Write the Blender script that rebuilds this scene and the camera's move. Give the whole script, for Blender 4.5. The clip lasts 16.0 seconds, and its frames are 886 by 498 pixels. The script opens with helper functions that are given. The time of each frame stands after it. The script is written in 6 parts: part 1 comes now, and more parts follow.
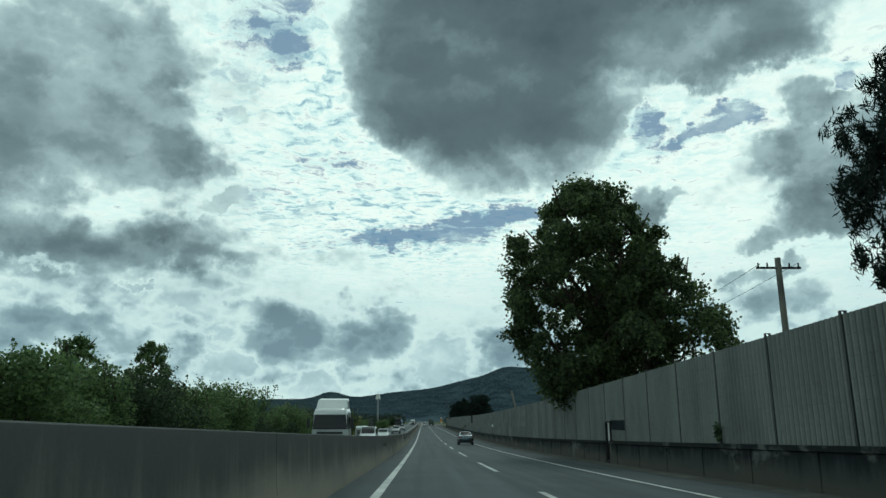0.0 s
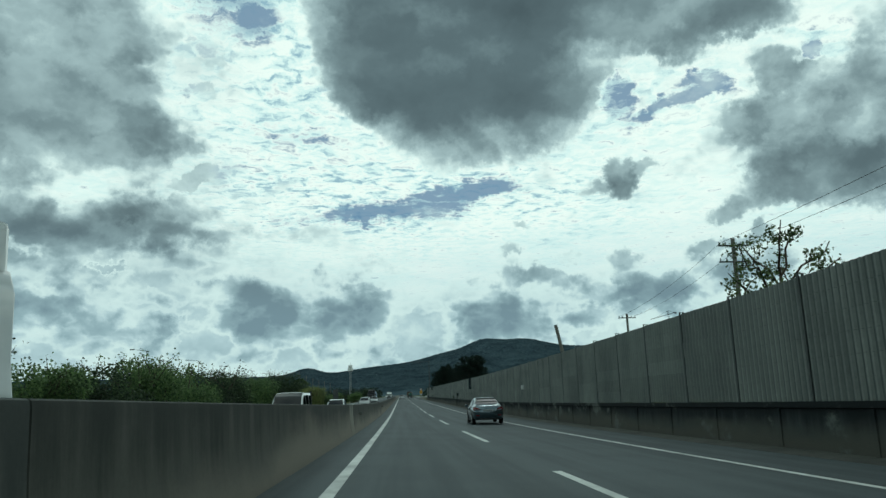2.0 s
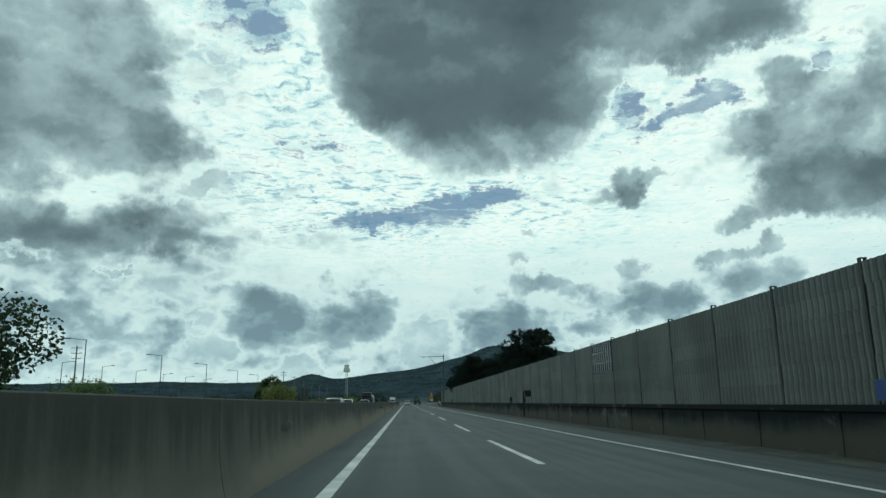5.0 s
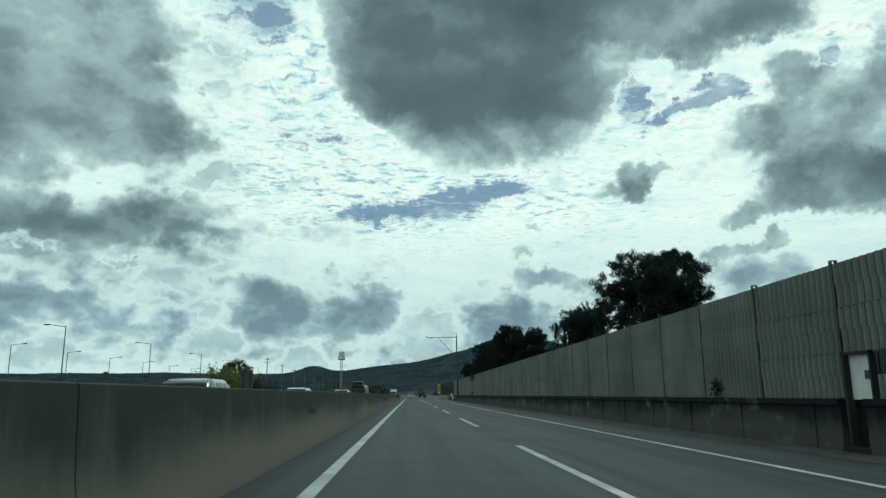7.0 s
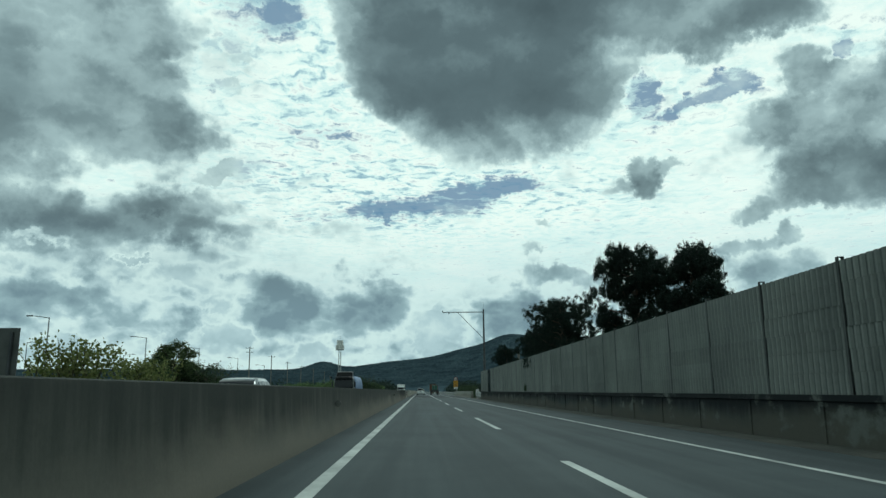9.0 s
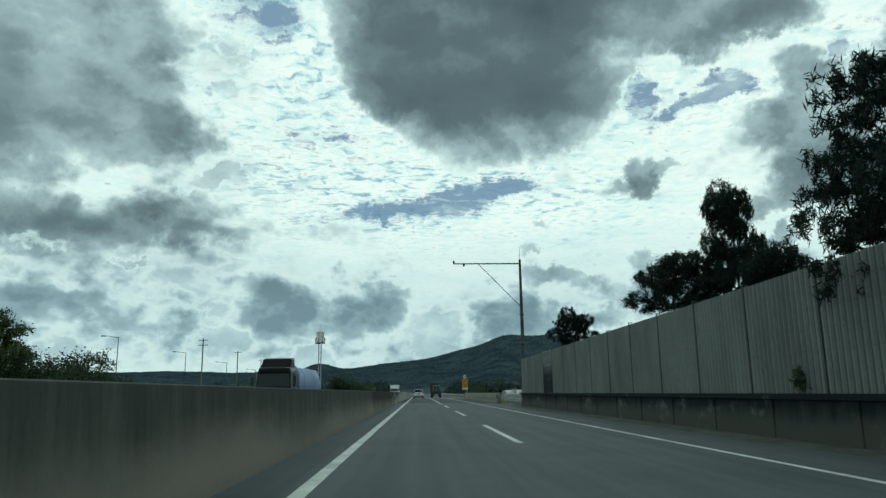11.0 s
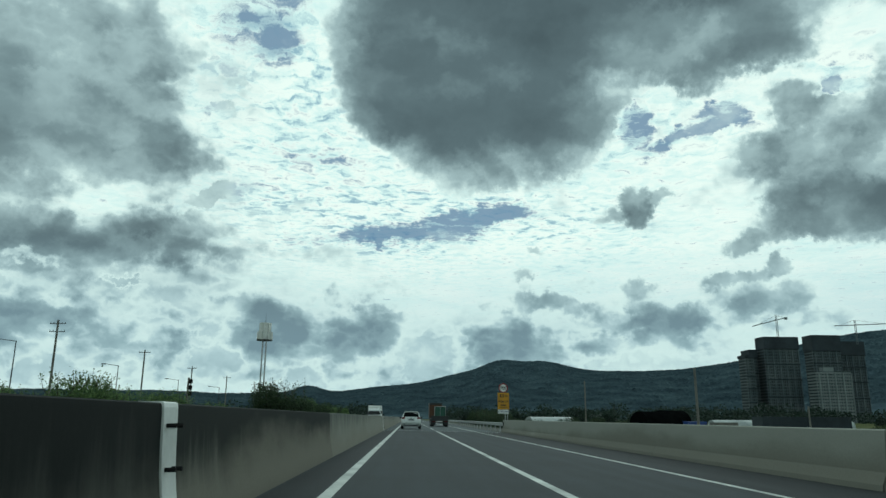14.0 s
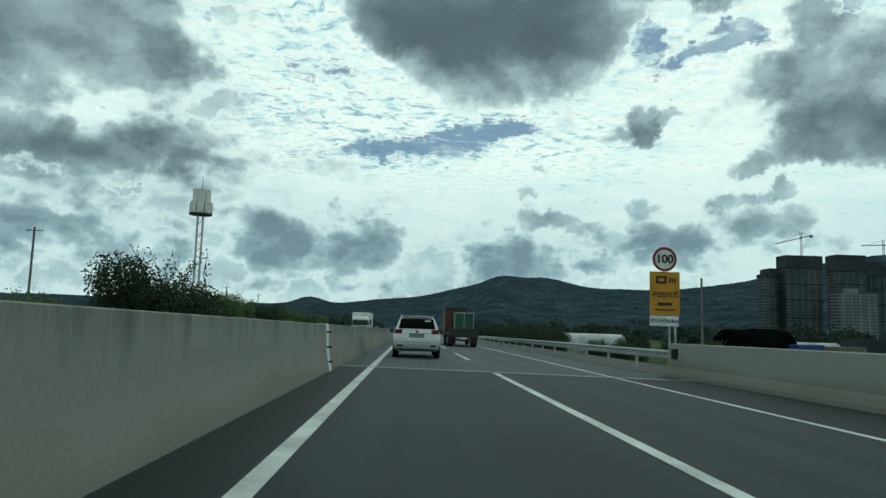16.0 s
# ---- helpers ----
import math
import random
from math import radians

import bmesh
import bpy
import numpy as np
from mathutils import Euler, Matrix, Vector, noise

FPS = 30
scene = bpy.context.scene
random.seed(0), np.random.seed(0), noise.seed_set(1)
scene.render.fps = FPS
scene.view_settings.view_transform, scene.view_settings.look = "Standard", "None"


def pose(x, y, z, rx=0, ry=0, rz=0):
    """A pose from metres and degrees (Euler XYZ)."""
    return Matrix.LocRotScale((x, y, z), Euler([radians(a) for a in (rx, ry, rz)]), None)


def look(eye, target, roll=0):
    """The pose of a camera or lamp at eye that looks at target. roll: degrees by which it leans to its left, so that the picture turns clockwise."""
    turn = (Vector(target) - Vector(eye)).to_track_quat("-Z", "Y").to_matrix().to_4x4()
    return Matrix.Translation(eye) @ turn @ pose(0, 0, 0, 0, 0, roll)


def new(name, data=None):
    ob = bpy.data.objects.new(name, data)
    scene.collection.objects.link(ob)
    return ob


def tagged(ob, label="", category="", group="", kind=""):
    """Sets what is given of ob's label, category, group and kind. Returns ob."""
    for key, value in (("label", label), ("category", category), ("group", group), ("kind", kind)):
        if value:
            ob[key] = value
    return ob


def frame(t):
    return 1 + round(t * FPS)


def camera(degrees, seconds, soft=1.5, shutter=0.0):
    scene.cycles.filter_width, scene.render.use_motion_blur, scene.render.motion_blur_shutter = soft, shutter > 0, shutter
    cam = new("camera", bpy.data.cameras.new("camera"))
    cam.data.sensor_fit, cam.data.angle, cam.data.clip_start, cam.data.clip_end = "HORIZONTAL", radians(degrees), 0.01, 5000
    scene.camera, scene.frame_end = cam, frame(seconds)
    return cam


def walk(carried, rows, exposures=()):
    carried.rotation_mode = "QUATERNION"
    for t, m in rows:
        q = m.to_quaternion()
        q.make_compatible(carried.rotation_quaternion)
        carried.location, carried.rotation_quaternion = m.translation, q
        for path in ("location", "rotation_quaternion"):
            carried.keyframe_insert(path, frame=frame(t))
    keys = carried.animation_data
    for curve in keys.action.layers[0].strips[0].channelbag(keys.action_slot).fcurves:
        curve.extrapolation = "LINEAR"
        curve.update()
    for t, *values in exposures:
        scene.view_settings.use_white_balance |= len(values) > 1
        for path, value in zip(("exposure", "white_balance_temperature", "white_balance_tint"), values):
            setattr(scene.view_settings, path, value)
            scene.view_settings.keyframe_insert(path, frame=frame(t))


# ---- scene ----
# The drive: along +y in the inner lane, x = 0 on the inner edge line, z = 0 on that line past the sag curve.
cam = camera(64.0, 16.0, soft=1.5)
ROWS = [
    (0, 0.938, 0.00, 2.898, 13.57, 0.14, -1.56),
    (0.5, 0.960, 11.13, 2.600, 13.41, 0.63, -1.66),
    (1, 0.955, 21.94, 2.357, 13.02, 1.08, -2.09),
    (1.5, 0.957, 32.34, 2.113, 12.88, 1.52, -2.46),
    (2, 0.963, 41.92, 1.938, 11.49, 1.68, -3.34),
    (2.5, 1.009, 51.94, 1.767, 11.63, 1.21, -3.46),
    (3, 1.014, 62.15, 1.616, 11.80, 0.39, -3.04),
    (3.5, 1.024, 72.45, 1.469, 12.21, 0.32, -2.72),
    (6, 1.019, 124.51, 1.114, 11.86, 1.31, -3.10),
    (6.5, 1.091, 134.66, 1.117, 11.67, 0.99, -2.89),
    (7, 1.144, 145.10, 1.095, 11.59, 0.57, -2.63),
    (7.5, 1.187, 155.74, 1.118, 11.28, 0.39, -2.50),
    (8, 1.191, 165.94, 1.106, 10.98, 0.67, -2.48),
    (8.5, 1.223, 177.03, 1.103, 10.96, 0.68, -2.31),
    (9, 1.228, 187.26, 1.096, 11.29, 0.52, -1.82),
    (11.5, 1.326, 242.43, 1.081, 11.42, 1.11, -2.17),
    (12, 1.314, 253.84, 1.096, 11.16, 1.41, -3.07),
    (12.5, 1.266, 264.61, 1.088, 10.83, 1.39, -3.90),
    (13, 1.247, 275.35, 1.086, 13.97, 0.73, -4.07),
    (13.5, 1.164, 286.17, 1.117, 14.13, 0.15, -3.43),
    (14, 1.145, 296.61, 1.082, 13.40, -0.33, -2.69),
    (14.5, 1.139, 307.38, 1.068, 11.37, 0.54, -3.12),
    (15, 1.107, 318.16, 1.084, 8.44, 1.49, -4.10),
    (15.5, 1.084, 328.94, 1.082, 10.66, -0.03, -3.43),
    (16, 1.071, 339.83, 1.103, 6.62, -1.64, -2.69),
]
walk(cam, [(t, pose(x, y, z, 90 + p, r, w)) for t, x, y, z, p, r, w in ROWS],
     exposures=((0.0, 0.0), (16.0, 0.0)))


# ---- sky and sun ----
def lin(r, g, b):
    """Linear colour from 0..255 display values."""
    return tuple((c / 255 / 12.92 if c / 255 <= 0.04045 else ((c / 255 + 0.055) / 1.055) ** 2.4) for c in (r, g, b)) + (1.0,)


class Nodes:
    """Short calls for building a node tree."""

    def __init__(self, tree):
        self.t = tree

    def node(self, kind):
        return self.t.nodes.new(kind)

    def link(self, a, b):
        self.t.links.new(a, b)

    def put(self, v, socket):
        if isinstance(v, bpy.types.NodeSocket):
            self.link(v, socket)
        else:
            socket.default_value = v

    def math(self, op, a, b=0.0, c=0.0, clamp=False):
        n = self.node("ShaderNodeMath")
        n.operation, n.use_clamp = op, clamp
        for i, v in enumerate((a, b, c)):
            self.put(v, n.inputs[i])
        return n.outputs[0]

    def vmath(self, op, a, b=(0, 0, 0), scale=None):
        n = self.node("ShaderNodeVectorMath")
        n.operation = op
        self.put(a, n.inputs[0])
        self.put(b, n.inputs[1])
        if scale is not None:
            self.put(scale, n.inputs["Scale"])
        return n.outputs["Value"] if op in ("LENGTH", "DOT_PRODUCT") else n.outputs["Vector"]

    def noise(self, vec, scale, detail=4.0, rough=0.5, out="Fac", distortion=0.0):
        n = self.node("ShaderNodeTexNoise")
        self.put(vec, n.inputs["Vector"])
        n.inputs["Scale"].default_value = scale
        n.inputs["Detail"].default_value = detail
        n.inputs["Roughness"].default_value = rough
        n.inputs["Distortion"].default_value = distortion
        return n.outputs[out]

    def smooth(self, v, lo, hi, to0=0.0, to1=1.0):
        n = self.node("ShaderNodeMapRange")
        n.interpolation_type = "SMOOTHSTEP"
        self.put(v, n.inputs[0])
        for i, x in enumerate((lo, hi, to0, to1)):
            n.inputs[i + 1].default_value = x
        return n.outputs[0]

    def mix(self, f, a, b, blend="MIX"):
        n = self.node("ShaderNodeMix")
        n.data_type, n.blend_type = "RGBA", blend
        self.put(f, n.inputs[0])
        self.put(a, n.inputs[6])
        self.put(b, n.inputs[7])
        return n.outputs[2]

    def ramp(self, f, stops, interp="LINEAR"):
        n = self.node("ShaderNodeValToRGB")
        cr = n.color_ramp
        cr.interpolation = interp
        while len(cr.elements) < len(stops):
            cr.elements.new(0.5)
        for e, (p, c) in zip(cr.elements, stops):
            e.position, e.color = p, c
        self.put(f, n.inputs[0])
        return n.outputs[0]


SUN_AZ, SUN_EL = 14.0, 48.0
world = bpy.data.worlds.new("cloudy_sky")
scene.world = world
world.use_nodes = True
W = Nodes(world.node_tree)
tc = W.node("ShaderNodeTexCoord").outputs["Generated"]
sep = W.node("ShaderNodeSeparateXYZ")
W.link(tc, sep.inputs[0])
dx, dy, dz = sep.outputs
az = W.math("MULTIPLY", W.math("ARCTAN2", dx, dy), 57.2958)
el = W.math("MULTIPLY", W.math("ARCSINE", dz), 57.2958)
comb = W.node("ShaderNodeCombineXYZ")
W.link(az, comb.inputs[0])
W.link(el, comb.inputs[1])
# billowing edges: the cloud positions are bent by noise at two sizes
bend1 = W.vmath("SUBTRACT", W.noise(tc, 7.0, 3.0, 0.55, "Color"), (0.5, 0.5, 0.5))
bend2 = W.vmath("SUBTRACT", W.noise(tc, 26.0, 5.0, 0.62, "Color"), (0.5, 0.5, 0.5))
bend3 = W.vmath("SUBTRACT", W.noise(tc, 85.0, 3.0, 0.6, "Color"), (0.5, 0.5, 0.5))
place = W.vmath("ADD", comb.outputs[0], W.vmath("SCALE", bend1, scale=3.0))
place = W.vmath("ADD", place, W.vmath("SCALE", bend2, scale=3.0))
place = W.vmath("ADD", place, W.vmath("SCALE", bend3, scale=0.9))
flat = W.vmath("MULTIPLY", place, (1, 1, 0))


class Field:
    """Sums soft ellipses by bearing, height, half-sizes, tilt, amount and softness of the edge. Each bank of twelve is nudged by those before."""
    count, spot = 0, flat

    def __init__(self):
        self.sum = 0.0

    def __call__(self, a, e, w, h, tilt, amount, edge):
        m = W.node("ShaderNodeMapping")
        m.vector_type = "TEXTURE"
        W.link(Field.spot, m.inputs[0])
        m.inputs[1].default_value = (a, e, 0)
        m.inputs[2].default_value = (0, 0, radians(tilt))
        m.inputs[3].default_value = (w, h, 1)
        r = W.vmath("LENGTH", m.outputs[0])
        self.sum = W.math("MULTIPLY_ADD", W.smooth(r, 1.0 + edge, 1.0 - edge), amount, self.sum)
        Field.count += 1
        if Field.count % 12 == 0:
            nudge = W.node("ShaderNodeCombineXYZ")
            W.link(W.math("MULTIPLY", self.sum, 0.001), nudge.inputs[0])
            Field.spot = W.vmath("ADD", Field.spot, nudge.outputs[0])


dark, blue, rippled, veils = Field(), Field(), Field(), Field()
dark(4.1, 28.7, 10.71, 6.89, -1, 0.9, 0.33)
dark(5.9, 22.0, 7.25, 3.89, -1, 0.71, 0.39)
dark(12.4, 23.4, 4.04, 4.10, -4, 0.52, 0.39)
dark(-2.6, 27.1, 4.17, 4.43, 2, 0.43, 0.5)
dark(-3.1, 23.6, 2.80, 1.39, -6, 0.33, 0.55)
dark(19.7, 29.3, 13.35, 3.26, -8, 0.81, 0.33)
dark(23.8, 25.4, 1.94, 1.21, -9, 0.38, 0.55)
dark(29.1, 27.0, 3.43, 1.98, -12, 0.47, 0.55)
dark(9.3, 36.8, 21.46, 5.58, -3, 0.95, 0.44)
dark(29.3, 32.5, 10.71, 3.22, -9, 0.76, 0.44)
dark(11.4, 25.9, 10.61, 4.67, -4, 0.33, 0.66)
dark(-28.2, 24.5, 8.36, 6.52, 12, 0.35, 0.72)
dark(-23.8, 27.0, 4.19, 4.37, 11, 0.24, 0.72)
dark(-27.9, 18.5, 8.55, 2.90, 10, 0.32, 0.72)
dark(-22.5, 20.2, 4.35, 3.03, 8, 0.2, 0.72)
dark(-18.2, 19.7, 3.15, 1.34, -3, 0.26, 0.72)
dark(-28.7, 22.1, 7.13, 2.26, 12, 0.17, 0.8)
dark(-27.4, 13.4, 6.69, 1.18, 7, 0.29, 0.72)
dark(-21.7, 14.7, 1.96, 1.45, 6, 0.27, 0.72)
dark(-17.3, 13.2, 4.97, 1.63, 4, 0.29, 0.72)
dark(-25.4, 11.6, 7.62, 1.29, 6, 0.26, 0.72)
dark(-18.4, 16.3, 1.65, 2.54, 6, 0.15, 0.8)
dark(-9.1, 12.8, 6.28, 0.71, 2, 0.11, 0.66)
dark(-36.4, 20.3, 7.63, 6.58, 15, 0.61, 0.72)
dark(-34.7, 11.9, 6.79, 2.53, 8, 0.46, 0.72)
dark(-26.6, 9.4, 2.18, 1.03, 5, 0.28, 0.47)
dark(-23.5, 9.2, 2.15, 0.90, 4, 0.24, 0.54)
dark(-28.0, 6.3, 3.71, 1.74, 3, 0.28, 0.54)
dark(-23.3, 6.7, 2.77, 1.71, 3, 0.27, 0.47)
dark(-18.4, 5.7, 3.96, 1.01, 2, 0.24, 0.54)
dark(-20.1, 7.7, 1.95, 1.00, 3, 0.17, 0.54)
dark(-16.2, 6.1, 1.47, 0.47, 2, 0.17, 0.68)
dark(-17.0, 8.5, 2.45, 0.68, 3, 0.17, 0.68)
dark(-25.1, 4.2, 6.38, 0.87, 2, 0.2, 0.68)
dark(-8.4, 7.0, 6.61, 2.04, 1, 0.28, 0.61)
dark(-12.8, 8.3, 2.65, 0.96, 2, 0.15, 0.68)
dark(-4.9, 7.5, 3.83, 1.62, -5, 0.29, 0.61)
dark(-9.6, 4.9, 3.68, 0.70, 1, 0.15, 0.61)
dark(-4.1, 5.3, 2.24, 1.61, 0, 0.19, 0.54)
dark(-1.2, 5.5, 1.81, 1.08, 0, 0.15, 0.61)
dark(-0.1, 10.8, 2.32, 1.00, 12, 0.24, 0.61)
dark(-4.9, 9.9, 3.18, 0.63, 7, 0.12, 0.68)
dark(-7.0, 2.8, 10.08, 1.23, 0, 0.16, 0.8)
dark(6.5, 6.6, 2.19, 2.17, -1, 0.27, 0.43)
dark(6.1, 4.8, 2.72, 0.81, -1, 0.17, 0.61)
dark(8.6, 6.1, 1.18, 1.53, -1, 0.17, 0.54)
dark(12.3, 8.6, 2.96, 0.76, -6, 0.27, 0.47)
dark(9.8, 9.0, 1.64, 0.63, -1, 0.17, 0.61)
dark(9.4, 10.6, 0.78, 0.41, -2, 0.28, 0.54)
dark(14.1, 10.2, 1.16, 0.49, -2, 0.31, 0.47)
dark(18.8, 9.2, 1.63, 1.49, -3, 0.35, 0.43)
dark(17.8, 10.0, 1.04, 0.97, -3, 0.17, 0.54)
dark(20.7, 7.5, 3.09, 1.13, -3, 0.28, 0.47)
dark(15.9, 5.6, 1.99, 0.79, -2, 0.22, 0.54)
dark(11.7, 4.9, 2.67, 0.98, -1, 0.17, 0.68)
dark(10.4, 13.1, 0.83, 0.36, -2, 0.38, 0.44)
dark(25.7, 10.5, 2.62, 0.55, 3, 0.35, 0.43)
dark(28.6, 11.1, 1.06, 0.78, 9, 0.42, 0.4)
dark(28.5, 8.6, 2.19, 1.11, -4, 0.28, 0.47)
dark(26.1, 8.2, 1.33, 0.75, -4, 0.19, 0.54)
dark(18.5, 16.5, 1.10, 1.57, 15, 0.68, 0.35)
dark(20.1, 16.7, 0.96, 0.52, -5, 0.38, 0.44)
dark(17.4, 15.5, 0.80, 0.53, -4, 0.28, 0.55)
dark(16.0, 15.0, 1.17, 0.40, -4, 0.19, 0.55)
dark(31.8, 19.3, 3.42, 4.52, -10, 0.41, 0.37)
dark(28.1, 19.0, 1.74, 1.63, -19, 0.32, 0.4)
dark(33.1, 14.5, 4.80, 2.45, -8, 0.55, 0.32)
dark(29.7, 14.1, 3.77, 1.39, -7, 0.36, 0.37)
dark(26.5, 13.1, 1.74, 0.84, 2, 0.42, 0.37)
dark(35.8, 17.6, 2.38, 4.95, -11, 0.34, 0.46)
dark(30.8, 22.5, 2.38, 1.64, -26, 0.29, 0.46)
dark(37.1, 22.0, 1.52, 2.02, -14, 0.36, 0.46)
dark(37.9, 13.8, 3.84, 2.63, -10, 0.51, 0.46)
dark(41.1, 18.7, 3.32, 6.04, -14, 0.42, 0.46)
dark(38.4, 25.0, 2.00, 1.42, -16, 0.28, 0.55)
blue(-14.0, 29.3, 3.90, 1.75, -1, 0.62, 0.5)
blue(-15.8, 26.3, 1.51, 0.89, -13, 0.9, 0.5)
blue(-11.8, 28.6, 1.68, 1.46, 6, 0.6, 0.6)
blue(-13.2, 31.8, 4.21, 1.93, 7, 0.62, 0.5)
blue(-16.6, 23.3, 1.48, 0.45, 19, 0.9, 0.5)
blue(-10.9, 23.7, 1.38, 0.85, 5, 0.2, 0.6)
blue(-15.6, 16.7, 2.82, 0.64, 19, 0.75, 0.5)
blue(2.5, 15.1, 7.08, 1.18, 9, 1.15, 0.45)
blue(7.7, 15.8, 3.29, 0.59, 2, 0.7, 0.5)
blue(-1.3, 14.3, 2.81, 0.50, 7, 0.8, 0.5)
blue(-6.1, 13.8, 5.04, 0.45, 6, 0.55, 0.6)
blue(-7.0, 20.0, 3.27, 0.62, 9, 0.42, 0.6)
blue(18.3, 22.7, 1.36, 1.44, -6, 1.1, 0.4)
blue(20.4, 21.0, 2.03, 0.76, 6, 0.8, 0.5)
blue(23.3, 21.6, 3.08, 0.67, 2, 1.0, 0.45)
blue(25.6, 22.3, 2.41, 1.06, -9, 1.15, 0.4)
blue(34.1, 23.6, 1.16, 0.90, -33, 1.1, 0.45)
blue(32.9, 22.9, 0.81, 0.34, -12, 0.6, 0.5)
blue(-28.9, 10.9, 2.03, 0.35, 6, 0.55, 0.5)
blue(-22.1, 10.2, 1.15, 0.25, 4, 0.55, 0.5)
blue(-10.2, 19.2, 8.20, 3.06, 4, 0.22, 0.7)
rippled(-8.4, 19.7, 12.49, 8.34, 3, 1.1, 0.6)
rippled(3.0, 15.0, 16.05, 3.19, -0, 0.9, 0.6)
rippled(-13.9, 27.7, 7.76, 4.44, 7, 0.9, 0.6)
rippled(22.6, 21.6, 9.05, 3.13, -7, 0.9, 0.6)
rippled(34.2, 23.6, 3.98, 2.43, -13, 0.8, 0.6)
rippled(11.9, 16.2, 7.87, 2.69, -3, 0.6, 0.6)
veils(-17.9, 21.4, 4.67, 7.88, 7, 0.21, 0.7)
veils(-25.7, 15.1, 10.98, 2.40, 7, 0.19, 0.7)
veils(-22.4, 11.3, 12.60, 2.89, 5, 0.3, 0.7)
veils(-22.7, 6.3, 15.64, 3.67, 3, 0.34, 0.6)
veils(-4.4, 5.9, 11.68, 3.59, 0, 0.23, 0.7)
veils(-7.2, 10.8, 9.01, 1.80, 2, 0.11, 0.7)
veils(9.7, 5.4, 11.69, 2.69, -1, 0.28, 0.7)
veils(15.6, 7.9, 10.08, 2.66, -2, 0.14, 0.7)
veils(25.1, 6.6, 8.65, 2.52, -3, 0.23, 0.7)
veils(32.4, 21.0, 5.19, 5.82, -11, 0.15, 0.7)
veils(-4.3, 2.8, 39.99, 1.50, -0, 0.28, 0.7)
veils(21.6, 24.9, 3.10, 0.82, -8, 0.17, 0.6)
veils(13.8, 16.1, 5.04, 1.78, -3, 0.13, 0.7)
veils(-13.7, 25.7, 5.44, 2.47, 6, 0.13, 0.7)
# the same kind of sky all round
away = W.math("MAXIMUM", W.smooth(W.math("ABSOLUTE", az), 33.0, 46.0), W.smooth(el, 33.0, 42.0))
rest = W.smooth(W.noise(tc, 2.6, 5.0, 0.55), 0.42, 0.62, 0.0, 1.0)
cover = W.math("MULTIPLY_ADD", W.math("MULTIPLY", away, rest), 0.9, dark.sum)
wide = W.vmath("ADD", W.vmath("MULTIPLY", tc, (1.0, 1.0, 1.55)), W.vmath("SCALE", bend2, scale=0.03))
billow = W.math("SUBTRACT", W.noise(wide, 11.0, 5.0, 0.47), 0.5)
soft = W.math("SUBTRACT", W.noise(W.vmath("ADD", wide, (3, 1, 0)), 4.6, 4.0, 0.5), 0.5)
# round puffs with creases between them
lump1 = W.math("ABSOLUTE", W.math("SUBTRACT", W.noise(W.vmath("ADD", wide, (7, 0, 2)), 24.0, 2.0, 0.5), 0.5))
puff = W.math("SUBTRACT", lump1, 0.1)
low = W.smooth(el, 15.0, 5.0)
cover = W.math("DIVIDE", cover, W.math("MULTIPLY_ADD", cover, 0.36, 1.0))
cover = W.math("SUBTRACT", cover, W.math("MULTIPLY", W.math("MINIMUM", blue.sum, 1.0), 0.4))
lumps = W.math("MULTIPLY_ADD", soft, 0.9, W.math("MULTIPLY_ADD", billow, 1.25, W.math("MULTIPLY", puff, 0.7)))
heap = W.math("MULTIPLY_ADD", lumps, W.math("MAXIMUM", W.smooth(cover, 0.2, 0.75, 0.8, 0.36), W.math("MULTIPLY", low, 1.45)), cover)
# the sun shines through the rims of the heaps
rim = W.math("MULTIPLY", W.smooth(heap, -0.1, 0.08), W.smooth(heap, 0.42, 0.12))
body = W.math("MULTIPLY_ADD", veils.sum, W.math("MULTIPLY_ADD", rim, -0.6, 1.0), W.math("MAXIMUM", heap, W.math("MULTIPLY", lumps, 0.5)))
# light shows through thinner places inside the heaps, least in the heavy cloud overhead
glow = W.smooth(W.noise(W.vmath("ADD", wide, W.vmath("SCALE", bend3, scale=0.02)), 12.0, 4.0, 0.5), 0.36, 0.62, 0.74, 1.12)
glow = W.math("ADD", W.math("MULTIPLY", W.smooth(cover, 0.55, 0.95, 1.0, 0.25), W.math("SUBTRACT", glow, 1.0)), 1.0)
thick = W.math("MULTIPLY", W.math("MULTIPLY", body, 0.62), glow)
# thin edges let the sun through, thick middles are grey
grey = W.mix(low, W.ramp(thick, ((0.03, lin(230, 255, 247)), (0.12, lin(203, 231, 228)), (0.24, lin(160, 188, 190)), (0.4, lin(121, 146, 150)), (0.58, lin(91, 112, 117)), (0.95, lin(66, 83, 88)))),
             W.ramp(thick, ((0.03, lin(228, 254, 244)), (0.11, lin(207, 235, 231)), (0.22, lin(174, 205, 209)), (0.36, lin(146, 178, 184)), (0.6, lin(116, 145, 155)))))
